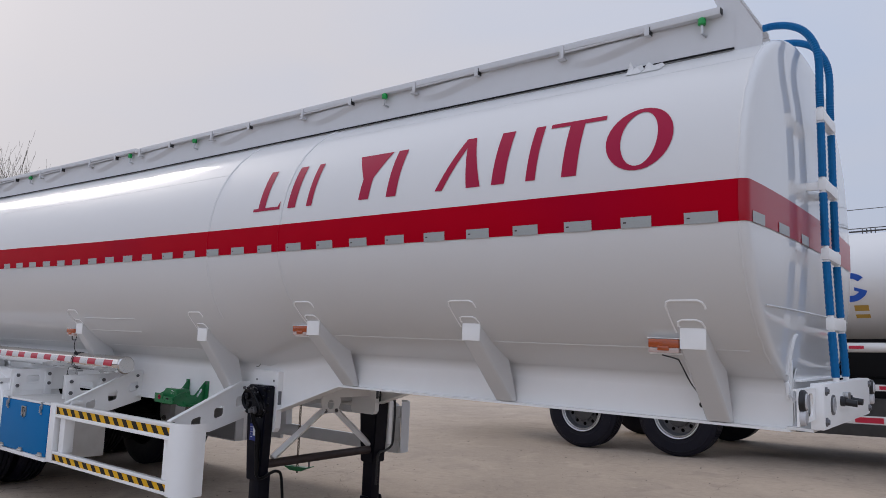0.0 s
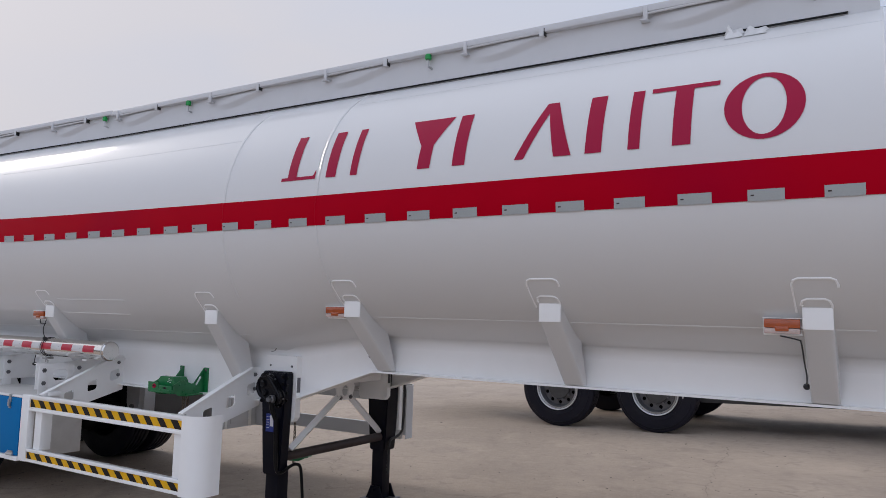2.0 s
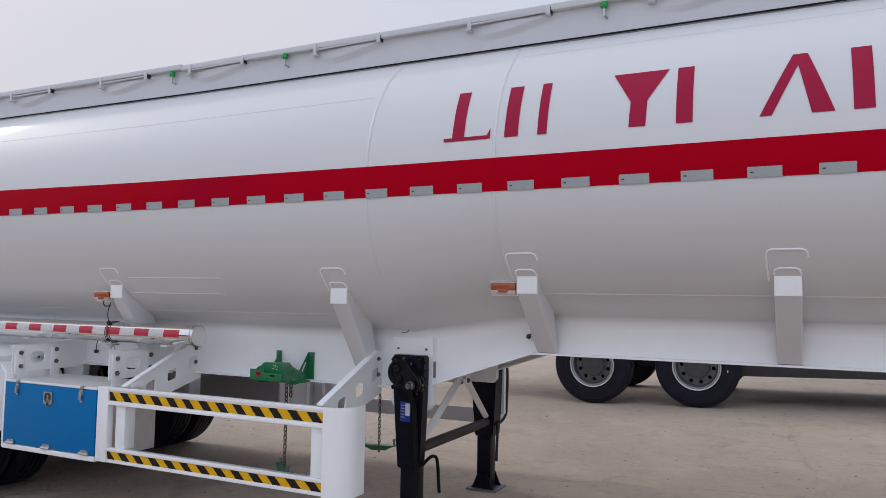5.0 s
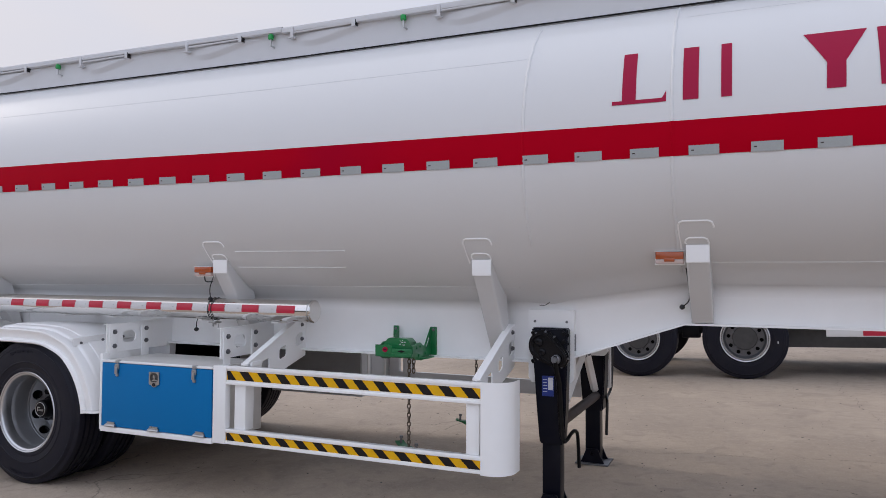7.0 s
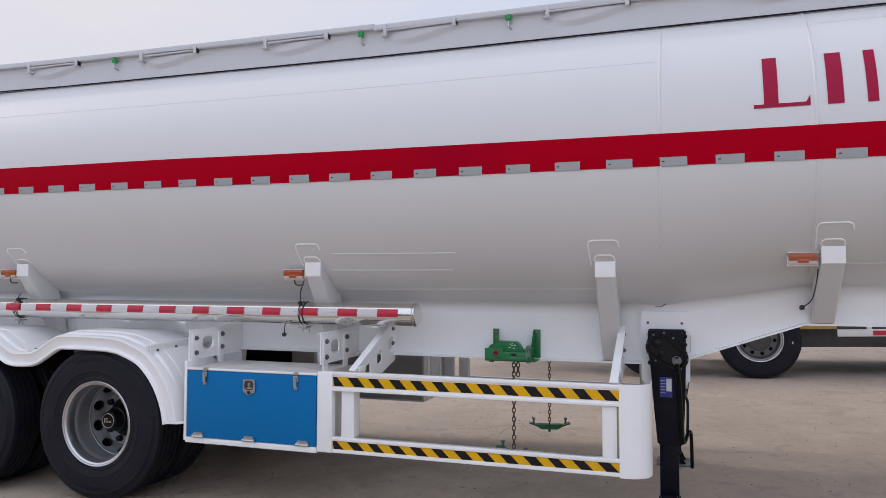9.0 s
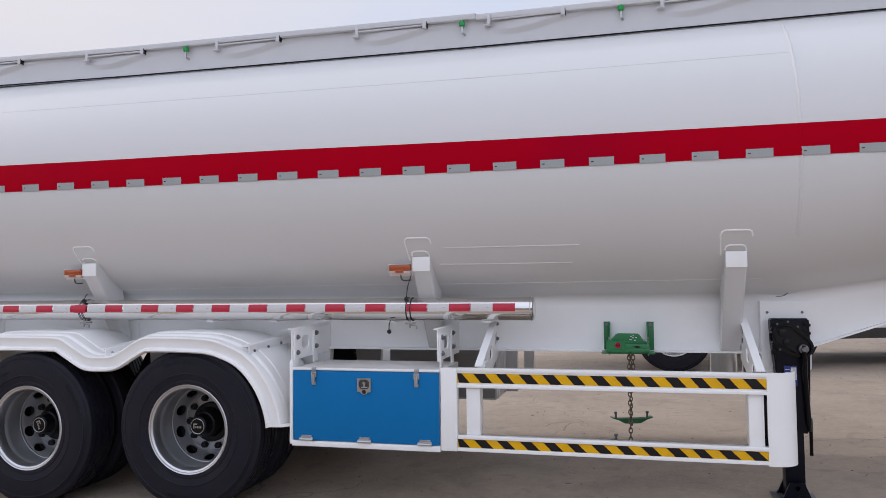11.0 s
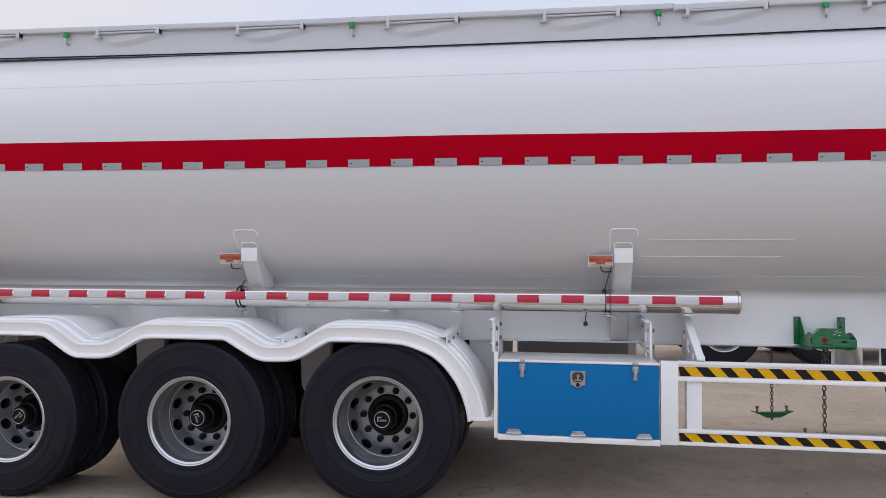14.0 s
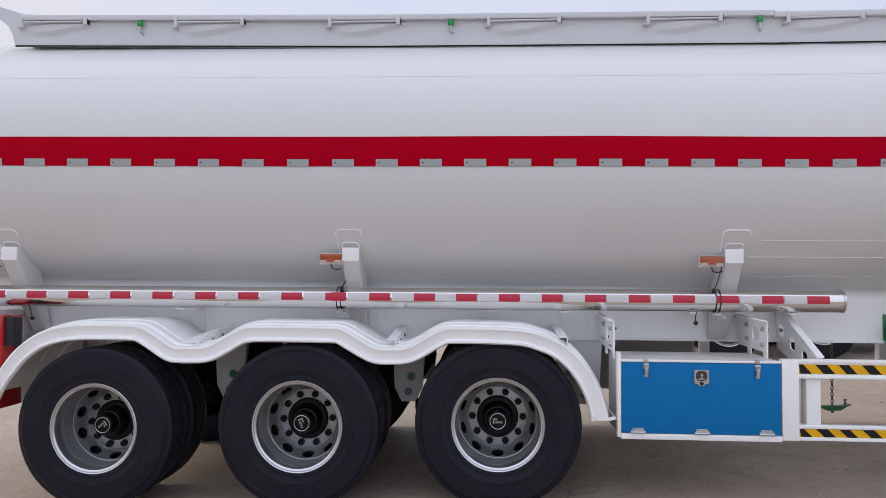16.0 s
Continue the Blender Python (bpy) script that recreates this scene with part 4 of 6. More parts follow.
first = wheel_at(AXLES[0], trailer)
for i, x in enumerate(AXLES[1:], 1):
    copy_thing(first, pose(x, 0, AXLE_Z + DIP * x, 0, 70 * i, 0))
for x in AXLES:
    copy_thing(first, pose(x, 0, AXLE_Z + DIP * x + 0.018, 0, 40, 180))
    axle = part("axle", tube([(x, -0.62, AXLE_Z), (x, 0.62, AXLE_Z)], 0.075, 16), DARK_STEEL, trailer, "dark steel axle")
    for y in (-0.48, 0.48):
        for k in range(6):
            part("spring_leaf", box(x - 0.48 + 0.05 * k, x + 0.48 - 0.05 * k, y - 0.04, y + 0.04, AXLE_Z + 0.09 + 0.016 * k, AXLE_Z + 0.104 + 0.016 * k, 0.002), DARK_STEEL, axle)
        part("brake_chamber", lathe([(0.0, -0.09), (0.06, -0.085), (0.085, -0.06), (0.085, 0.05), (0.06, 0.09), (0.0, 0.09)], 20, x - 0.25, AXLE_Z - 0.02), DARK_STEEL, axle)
    # drums and arms added to deepen the dark between the wheels
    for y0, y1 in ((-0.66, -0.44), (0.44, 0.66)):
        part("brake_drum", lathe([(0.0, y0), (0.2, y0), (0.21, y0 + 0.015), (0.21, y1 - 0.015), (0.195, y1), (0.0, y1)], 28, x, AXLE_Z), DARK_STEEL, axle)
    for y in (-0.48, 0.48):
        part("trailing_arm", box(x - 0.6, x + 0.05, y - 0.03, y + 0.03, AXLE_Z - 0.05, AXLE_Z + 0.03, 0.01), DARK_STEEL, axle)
# unseen tanks added to keep light off the ground under the axles
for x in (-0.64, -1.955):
    part("shade_tank", lathe([(0.0, -0.42), (0.1, -0.4), (0.13, -0.36), (0.13, 0.36), (0.1, 0.4), (0.0, 0.42)], 24, x, 0.8), DARK_STEEL, trailer, "unseen dark tank added to block light under the trailer")
for x in (0.62, -0.64, -1.955, -3.2):
    for y in (-WEB - 0.03, WEB - 0.03):
        bm = plate([(x - 0.12, 1.02), (x - 0.1, 0.66), (x - 0.05, 0.56), (x + 0.05, 0.56), (x + 0.1, 0.66), (x + 0.12, 1.02)], [circle(x, 0.63, 0.02, 12)], 0.06, lambda u, v, w: (u, y + w, v))
        hanger = part("spring_hanger", bm, GREY_WHITE, trailer, "grey-white spring hanger")
        part("pivot_bolt", bolt(x, y, 0.63, "-y", 0.02, 0.03), BOLT, hanger)
        if y < 0 and x < 0:
            part("paint_dot", lathe([(0.0, y - 0.003), (0.03, y - 0.003), (0.03, y)], 16, x + 0.02, 0.74), GREEN, hanger, "green paint dot")

# ---- fender ----
crest = [(0.726, 0.59), (0.722, 0.62), (0.714, 0.66), (0.7, 0.71), (0.672, 0.785), (0.618, 0.885), (0.535, 0.993), (0.43, 1.082), (0.3, 1.14), (0.16, 1.176), (-0.05, 1.186), (-0.24, 1.187), (-0.33, 1.184), (-0.385, 1.168), (-0.45, 1.135), (-0.505, 1.102), (-0.57, 1.065), (-0.61, 1.053), (-0.67, 1.05),
         (-0.74, 1.05), (-0.785, 1.064), (-0.875, 1.114), (-0.95, 1.157), (-0.99, 1.173), (-1.05, 1.181), (-1.3, 1.183), (-1.52, 1.183), (-1.6, 1.179), (-1.66, 1.167), (-1.72, 1.141), (-1.855, 1.063), (-1.9, 1.046), (-1.95, 1.041),
         (-2.06, 1.041), (-2.1, 1.051), (-2.22, 1.128), (-2.29, 1.166), (-2.335, 1.177), (-2.4, 1.182), (-2.6, 1.183), (-2.75, 1.179), (-2.88, 1.163), (-3.04, 1.112), (-3.19, 1.005), (-3.3, 0.865), (-3.37, 0.7), (-3.41, 0.55)]
line = spline([(x, 0, z) for x, z in crest], 4)
section = [(-0.138, -1.222), (-0.145, -1.238), (-0.143, -1.254), (-0.136, -1.263), (-0.127, -1.261), (-0.12, -1.25), (-0.117, -1.237), (-0.062, -1.245), (-0.054, -1.251), (-0.047, -1.249), (-0.043, -1.238), (-0.046, -1.19), (-0.044, -1.181), (-0.034, -1.174), (-0.03, -1.166), (-0.028, -1.155), (-0.03, -1.1), (-0.028, -1.09), (-0.022, -1.085), (-0.02, -1.075), (-0.02, -0.8), (-0.022, -0.785), (-0.03, -0.78), (-0.032, -0.64), (-0.04, -0.625), (-0.07, -0.62)]
for side in (-1, 1):
    bm = bmesh.new()
    rows = []
    for i, p in enumerate(line):
        d = (line[min(i + 1, len(line) - 1)] - line[max(i - 1, 0)]).normalized()
        nrm = Vector((d.z, 0, -d.x))
        if nrm.z < 0 and abs(d.z) < 0.9:
            nrm = -nrm
        if abs(d.z) >= 0.9 and nrm.x * (p.x + 1.3) < 0:
            nrm = -nrm
        narrow = 1.0 + 0.05 * min(max((0.9 - p.z) / 0.3, 0.0), 1.0) if p.x > 0 else 1.0 - 0.3 * min(max((0.9 - p.z) / 0.3, 0.0), 1.0)
        plain = min(max((1.0 - p.z) / 0.15, 0.0), 1.0) * 0.7 if p.x > 0 else 0.0
        rows.append([bm.verts.new(p + nrm * (a + (-0.03 - a) * plain * (-1.2 < b < -0.63)) * narrow + Vector((0, b if side < 0 else -b, 0))) for a, b in section])
    for a, c in zip(rows, rows[1:]):
        for j in range(len(section) - 1):
            bm.faces.new((a[j], a[j + 1], c[j + 1], c[j]))
    fender = part("fender", bm, FENDER, trailer, "white moulded fender waving over three axles", smooth=33)
    foot = [(-0.108, -1.225), (-0.108, -1.262), (-0.09, -1.275), (-0.06, -1.272), (-0.02, -1.262), (0.012, -1.22), (0.014, -0.66), (0.004, -0.655), (0.0, -1.21), (-0.025, -1.25), (-0.06, -1.262), (-0.088, -1.262), (-0.098, -1.25), (-0.098, -1.225)]
    bm = bmesh.new()
    decks = [[bm.verts.new((0.716 + a * 1.25 + dx, b * -side, z)) for a, b in foot] for z, dx in ((0.582, 0.005), (0.6, 0.002))]
    for i in range(len(foot)):
        j = (i + 1) % len(foot)
        bm.faces.new((decks[0][i], decks[0][j], decks[1][j], decks[1][i]))
    bm.faces.new(decks[0])
    bm.faces.new(decks[1][::-1])
    part("end_lip", bm, FENDER, fender, smooth=50)
    thick = fender.modifiers.new("thickness", "SOLIDIFY")
    thick.thickness, thick.offset = 0.006, 0.0
    for x, z, rise in ((0.435, 1.03, 0.035), (-0.655, 1.002, 0.05), (-1.955, 0.99, 0.05)):
        bm = bmesh.new()
        for x0, x1, low, high in ((x - 0.003, x + 0.003, 0.0, 0.058), (x - 0.055, x - 0.003, 0.052, 0.058)):
            vs = [[bm.verts.new((u, side * v, z + g + h)) for u, h in ((x0, low), (x1, low), (x1, high), (x0, high))] for v, g in ((1.215, 0.0), (0.57, rise))]
            for i in range(4):
                bm.faces.new((vs[0][i], vs[0][(i + 1) % 4], vs[1][(i + 1) % 4], vs[1][i]))
            bm.faces.new(vs[0][::-1])
            bm.faces.new(vs[1])
        stay = part("fender_stay", bm, WHITE_STEEL, fender, smooth=0)
        for k in range(3):
            part("stay_bolt", bolt(x + 0.003, side * (1.15 - 0.19 * k), z + 0.02 + rise * 0.3 * k, "x", 0.008, 0.01), BOLT, stay)

# ---- tool box ----
toolbox = part("tool_box", box(0.762, 1.722, -1.235, -0.74, 0.475, 0.955, 0.006), ALU, trailer, "tool box with a blue door on an aluminium body")
part("door", box(0.766, 1.718, -1.252, -1.234, 0.508, 0.94, 0.005), BLUE, toolbox, "flat blue door")
part("sill", box(0.76, 1.724, -1.256, -1.23, 0.47, 0.504, 0.003), WHITE_STEEL, toolbox)
part("top_edge", box(0.76, 1.724, -1.252, -1.22, 0.944, 0.958, 0.003), WHITE_STEEL, toolbox)
for x in (0.91, 1.58):
    bm = box(x - 0.018, x + 0.018, -1.262, -1.25, 0.9, 0.936, 0.003)
    box(x - 0.011, x + 0.011, -1.272, -1.256, 0.868, 0.915, 0.004, bm)
    box(x - 0.013, x + 0.013, -1.26, -1.25, 0.852, 0.872, 0.003, bm)
    tube([(x - 0.008, -1.268, 0.872), (x - 0.008, -1.27, 0.925), (x + 0.008, -1.27, 0.925), (x + 0.008, -1.268, 0.872)], 0.003, 6, bm)
    part("latch", bm, STEEL, toolbox, "bright steel toggle latch")
    part("latch_keeper", box(x - 0.014, x + 0.014, -1.262, -1.235, 0.94, 0.962, 0.003), STEEL, toolbox)
outline = [(1.2 + 0.5 * (u - 0.1) * 0.88 + 0.044, 0.9 - (0.908 - v) * 0.9) for u, v in ((0.0, 0.908), (0.2, 0.908), (0.2, 0.822), (0.19, 0.815), (0.15, 0.812), (0.136, 0.802), (0.1, 0.797), (0.064, 0.802), (0.05, 0.812), (0.01, 0.815), (0.0, 0.822))]
lock = part("lock_frame", plate(outline, [slot(1.244, 0.863, 0.068, 0.06)], 0.01, lambda u, v, w: (u, -1.262 + w, v)), STEEL, toolbox, "steel recessed lock frame")
part("lock_pan", box(1.205, 1.283, -1.254, -1.25, 0.832, 0.897, 0.002), DUSTY, lock)
bm = lathe([(0.0, -1.264), (0.009, -1.264), (0.011, -1.252)], 14, 1.245, 0.87)
box(1.24, 1.25, -1.262, -1.252, 0.842, 0.87, 0.003, bm)
box(1.224, 1.266, -1.26, -1.252, 0.84, 0.848, 0.003, bm)
part("lock_grip", bm, STEEL, lock)
part("key_hole", lathe([(0.0, -1.266), (0.012, -1.266), (0.014, -1.258)], 14, 1.244, 0.817), BLACK, lock)
for x in (0.86, 1.245, 1.63):
    bm = box(x - 0.042, x + 0.042, -1.262, -1.25, 0.506, 0.528, 0.002)
    box(x - 0.034, x + 0.034, -1.26, -1.25, 0.525, 0.54, 0.002, bm)
    tube([(x - 0.045, -1.262, 0.514), (x + 0.045, -1.262, 0.514)], 0.009, 10, bm)
    part("hinge", bm, STEEL, toolbox, "bright steel hinge")
part("side_strap", box(0.738, 0.76, -1.246, -1.18, 0.478, 1.0, 0.003), WHITE_STEEL, toolbox)
# hangers from the beam
for x, y0 in ((0.72, -1.185), (1.68, -1.135)):
    holes = [slot(y0 + 0.2, 1.1, 0.12, 0.085)]
    bm = plate([(y0, 1.19), (-WEB, 1.22), (-WEB, 1.0), (y0 + 0.3, 1.0), (y0, 0.995)], holes, 0.008, lambda u, v, w: (x + w, u, v))
    arm = part("box_hanger", bm, WHITE_STEEL, toolbox)
    part("hanger_lip", box(x - 0.025, x + 0.008, y0, -WEB, 1.19, 1.197, 0.001), WHITE_STEEL, arm)
    for yy in (y0 + 0.04, y0 + 0.33):
        part("strap", box(x + 0.008, x + 0.016, yy - 0.02, yy + 0.05, 0.95, 1.17, 0.002), WHITE_STEEL, arm)
    for yy, zz in ((y0 + 0.06, 1.14), (y0 + 0.06, 1.04), (y0 + 0.35, 1.15), (y0 + 0.35, 1.06)):
        part("bolt", bolt(x + 0.016, yy, zz, "x", 0.012, 0.016), BOLT, arm)
        part("bolt", bolt(x, yy, zz, "-x", 0.012, 0.018), STEEL, arm)

# ---- side guard ----
guard = part("side_guard", box(1.727, 1.828, -1.25, -1.2, 0.478, 0.97, 0.006), WHITE_STEEL, trailer, "white side guard with yellow and black hazard tape")
for z0, z1 in ((0.855, 0.972), (0.48, 0.575)):
    part("rail", box(1.828, 3.56, -1.238, -1.2, z0, z1, 0.006), WHITE_STEEL, guard)
    part("rail_lip", box(1.828, 3.56, -1.248, -1.2, z1 - 0.022, z1, 0.004), WHITE_STEEL, guard)
    part("rail_lip", box(1.828, 3.56, -1.248, -1.2, z0, z0 + 0.018, 0.004), WHITE_STEEL, guard)
for x0, x1 in ((1.88, 1.965), (3.455, 3.535)):
    part("post", box(x0, x1, -1.225, -1.14, 0.57, 0.86, 0.005), WHITE_STEEL, guard)


def curved_shield(side, z, height):
    """The rounded front end of a side guard."""
    turn = [(math.sin(math.pi / 2 * k / 8), math.cos(math.pi / 2 * k / 8)) for k in range(9)]
    outer = [(3.548, 1.248)] + [(3.592 + 0.12 * a, 1.13 + 0.12 * b) for a, b in turn] + [(3.712, 1.06)]
    inner = [(3.706, 1.06)] + [(3.592 + 0.114 * a, 1.13 + 0.114 * b) for a, b in turn[::-1]] + [(3.548, 1.242)]
    return plate([(u, side * v) for u, v in outer + inner], [], height, lambda u, v, w: (u, v, z + w))


part("corner_shield", curved_shield(-1, 0.475, 0.5), WHITE_STEEL, guard, "curved white corner shield", smooth=40)


def hazard(z0, z1, slope):
    """Yellow tape with slanting black pieces along a rail."""
    part("yellow_tape", box(1.83, 3.548, -1.2405, -1.2375, z0, z1, 0), TAPE_YELLOW, guard, smooth=0)
    x, k = 1.79, 0
    while x < 3.55:
        w = 0.066 + 0.004 * math.sin(2.3 * k)
        pts = [(x + slope, z0), (x + w + slope, z0), (x + w, z1), (x, z1)]
        pts = [(min(max(u, 1.83), 3.548), v) for u, v in pts]
        if pts[1][0] - pts[0][0] > 0.004 or pts[2][0] - pts[3][0] > 0.004:
            bm = bmesh.new()
            vs = [bm.verts.new((u, -1.2412, v)) for u, v in pts]
            try:
                bm.faces.new(vs)
                part("black_tape", bm, TAPE_BLACK, guard, smooth=0)
            except ValueError:
                bm.free()
        x += 0.1365
        k += 1


hazard(0.884, 0.94, 0.05)
hazard(0.502, 0.55, 0.05)
# braces from the guard up to the beam
for x in (1.955, 3.515):
    holes = [[(a + dy, b + dz) for dy, dz in ((-0.04, -0.035), (-0.025, -0.045), (0.03, -0.03), (0.04, -0.015), (0.04, 0.04), (0.028, 0.048), (-0.03, 0.032), (-0.04, 0.018))] for a, b in ((-0.64, 1.1), (-0.83, 1.025), (-1.02, 0.955))]
    bm = plate([(-1.19, 0.89), (-1.19, 0.975), (-1.235, 0.975), (-1.235, 0.985), (-0.64, 1.25), (-WEB, 1.25), (-WEB, 0.98), (-0.9, 0.885)], holes, 0.008, lambda u, v, w: (x + w, u, v))
    brace = part("brace", bm, WHITE_STEEL, guard)
    bm = plate([(-1.24, 0.98), (-0.64, 1.247), (-0.64, 1.255), (-1.24, 0.988)], [], 0.045, lambda u, v, w: (x - 0.018 + w, u, v))
    part("brace_lip", bm, WHITE_STEEL, brace)
    for zz in (1.1, 1.2):
        part("bolt", bolt(x + 0.008, -0.61, zz, "x", 0.01, 0.014), BOLT, brace)
part("guard_bracket", box(1.95, 1.99, -1.2, -1.1, 0.97, 1.0, 0.003), WHITE_STEEL, guard)

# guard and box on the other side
# far guard takes a greyer paint than its near twin, in place of shade
far_guard = part("side_guard", box(1.727, 1.828, 1.2, 1.25, 0.478, 0.97, 0.006), GREY_WHITE, trailer, "side guard in greyer paint that imitates its shade")
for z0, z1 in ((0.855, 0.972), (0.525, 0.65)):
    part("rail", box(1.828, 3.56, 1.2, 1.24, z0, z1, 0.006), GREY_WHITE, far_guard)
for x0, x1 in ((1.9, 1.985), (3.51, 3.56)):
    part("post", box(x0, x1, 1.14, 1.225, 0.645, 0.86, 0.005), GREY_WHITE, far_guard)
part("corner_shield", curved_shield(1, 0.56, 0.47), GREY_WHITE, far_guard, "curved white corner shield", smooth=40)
for x in (1.985, 3.515):
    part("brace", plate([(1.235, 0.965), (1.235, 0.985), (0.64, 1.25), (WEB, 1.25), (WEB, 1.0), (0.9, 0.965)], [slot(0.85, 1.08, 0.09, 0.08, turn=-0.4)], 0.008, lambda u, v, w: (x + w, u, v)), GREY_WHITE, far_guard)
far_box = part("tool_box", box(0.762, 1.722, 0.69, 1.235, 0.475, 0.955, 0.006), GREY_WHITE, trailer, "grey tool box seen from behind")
part("back_panel", box(0.775, 1.708, 0.684, 0.689, 0.49, 0.94, 0.002), SHADED_SHEET, far_box, "sheet back with its shade put into the grey")
part("door", box(0.766, 1.718, 1.235, 1.252, 0.508, 0.94, 0.005), BLUE, far_box, "flat blue door")
for y in (0.78, 1.1):
    part("end_strap", box(1.722, 1.73, y, y + 0.035, 0.478, 0.99, 0.002), WHITE_STEEL, far_box)
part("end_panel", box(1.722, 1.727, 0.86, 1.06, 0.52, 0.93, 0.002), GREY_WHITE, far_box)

# ---- spare wheel winches ----
def link_chain(x, y, z0, z1, parent):
    k, z = 0, z0
    while z > z1:
        bm = tube([(x + (0.0105 * math.cos(t) if k % 2 else 0), y + (0 if k % 2 else 0.0105 * math.cos(t)), z - 0.015 + 0.019 * math.sin(t)) for t in (2 * math.pi * i / 10 for i in range(10))], 0.0042, 5, closed=True)
        part("chain_link", bm, CHAIN, parent)
        z -= 0.029
        k += 1


hump = [(2.7, 1.045), (2.7, 1.094), (2.712, 1.1), (2.752, 1.146), (2.768, 1.153), (2.885, 1.151), (2.898, 1.142), (2.92, 1.108), (2.94, 1.1), (2.94, 1.045)]
winch = part("spare_winch", plate(hump, [], 0.045, lambda u, v, w: (u, -0.81 + w, v)), GREEN, trailer, "green enamelled spare wheel winch")
part("drum_cover", plate([(2.765, 1.05), (2.765, 1.12), (2.79, 1.145), (2.86, 1.145), (2.885, 1.12), (2.885, 1.05)], [], 0.1, lambda u, v, w: (u, -0.765 + w, v)), GREEN, winch)
for dx, dz, w in ((0.0, 0.0, 0.013), (0.016, 0.012, 0.01), (0.026, -0.004, 0.014), (0.006, 0.02, 0.008), (0.034, 0.014, 0.012), (0.02, 0.024, 0.006)):
    part("chipped_paint", box(2.835 + dx, 2.835 + w + dx, -0.8125, -0.811, 1.112 + dz, 1.117 + dz, 0), PAPER, winch, smooth=0)
for x, w in ((2.672, 0.04), (2.945, 0.045)):
    part("upright", box(x, x + w, -0.572, -WEB - 0.001, 1.03, 1.214, 0.002), GREEN, winch)
    edge = x + w - 0.006 if x < 2.8 else x
    holes = [slot(-0.622, 1.118, 0.075, 0.02, turn=1.0)] if x > 2.8 else [circle(-0.64, 1.09, 0.014, 10)]
    cheek = part("cheek", plate([(-0.575, 1.212), (-0.562, 1.212), (-0.562, 1.02), (-0.72, 1.008), (-0.8, 1.018), (-0.85, 1.05), (-0.85, 1.096), (-0.79, 1.125), (-0.74, 1.125), (-0.69, 1.1), (-0.665, 1.102)], holes, 0.006, lambda u, v, w: (edge + w, u, v)), GREEN, winch)
    for cy, cz in ((-0.79, 1.095), (-0.74, 1.1), (-0.76, 1.045), (-0.66, 1.05)):
        part("bolt", bolt(edge + 0.006, cy, cz, "x", 0.008, 0.006), GREEN, cheek)
    part("bolt", bolt(x + w / 2, -0.572, 1.195, "-y", 0.007, 0.008), BOLT, winch)
part("tray", box(2.7, 2.95, -0.862, -0.6, 1.036, 1.044, 0.002), GREEN, winch)
part("front_tab", plate([(2.695, 1.06), (2.81, 1.05), (2.81, 1.112), (2.695, 1.112)], [], 0.006, lambda u, v, w: (u, -0.868 + w, v)), GREEN, winch)
part("front_lip", box(2.695, 2.95, -0.868, -0.84, 1.04, 1.06, 0.002), GREEN, winch)
part("front_lip", box(2.81, 2.952, -0.866, -0.86, 1.045, 1.09, 0.002), GREEN, winch)
part("base_tab", box(2.66, 2.99, -0.74, -0.6, 1.018, 1.028, 0.003), GREEN, winch)
part("red_badge", lathe([(0.0, -0.874), (0.016, -0.874), (0.018, -0.868)], 18, 2.765, 1.083), LETTER_RED, winch, "round red badge")
part("badge_bar", box(2.753, 2.777, -0.8755, -0.873, 1.082, 1.088, 0), TAPE_BLACK, winch, smooth=0)
part("diamond_mark", plate([(2.852, 1.075), (2.88, 1.083), (2.908, 1.075), (2.88, 1.067)], [], 0.002, lambda u, v, w: (u, -0.868 + w, v)), TAPE_BLACK, winch)
for bx in (2.835, 2.93):
    part("bolt", bolt(bx, -0.866, 1.055, "-y", 0.007, 0.006), GREEN, winch)


def wheel_hook(x, y, z, turn, parent, size=1.0):
    """A bent cross plate hanging on the chain, with two upright pins and the chain's tail."""
    m = Matrix.Translation((x, y, z)) @ Matrix.Rotation(radians(turn), 4, "Z") @ Matrix.Scale(size, 4)
    bm = plate([(-0.16, 0.014), (-0.115, 0.0), (-0.06, -0.028), (0.06, -0.028), (0.115, 0.0), (0.16, 0.014), (0.16, 0.022), (0.11, 0.009), (-0.11, 0.009), (-0.16, 0.022)], [], 0.06, lambda u, v, w: (u, w - 0.03, v))
    bm.transform(m)
    hook = part("wheel_hook", bm, GREEN, parent, "green wheel hook plate on its chain")
    for u in (-0.125, 0.125):
        bm = tube([(u, 0, 0.0), (u, 0, 0.045), (u, 0, 0.046), (u, 0, 0.06)], [0.008, 0.008, 0.013, 0.012], 8)
        bm.transform(m)
        part("hook_pin", bm, BOLT, hook)
    bm = tube([(0, 0, 0.0), (0, 0, -0.05)], 0.011, 8)
    bm.transform(m)
    part("hook_tail", bm, CHAIN, hook)


link_chain(2.83, -0.65, 1.03, 0.43, winch)
wheel_hook(2.83, -0.65, 0.42, -41, winch)
link_chain(2.855, -0.635, 1.03, 0.93, winch)
far_winch = part("spare_winch", box(2.66, 3.0, 0.575, 0.7, 1.03, 1.13, 0.006), GREEN, trailer, "green spare wheel winch under the far beam")
link_chain(2.838, 0.585, 1.04, 0.385, far_winch)
wheel_hook(2.838, 0.585, 0.37, 16, far_winch, 1.02)

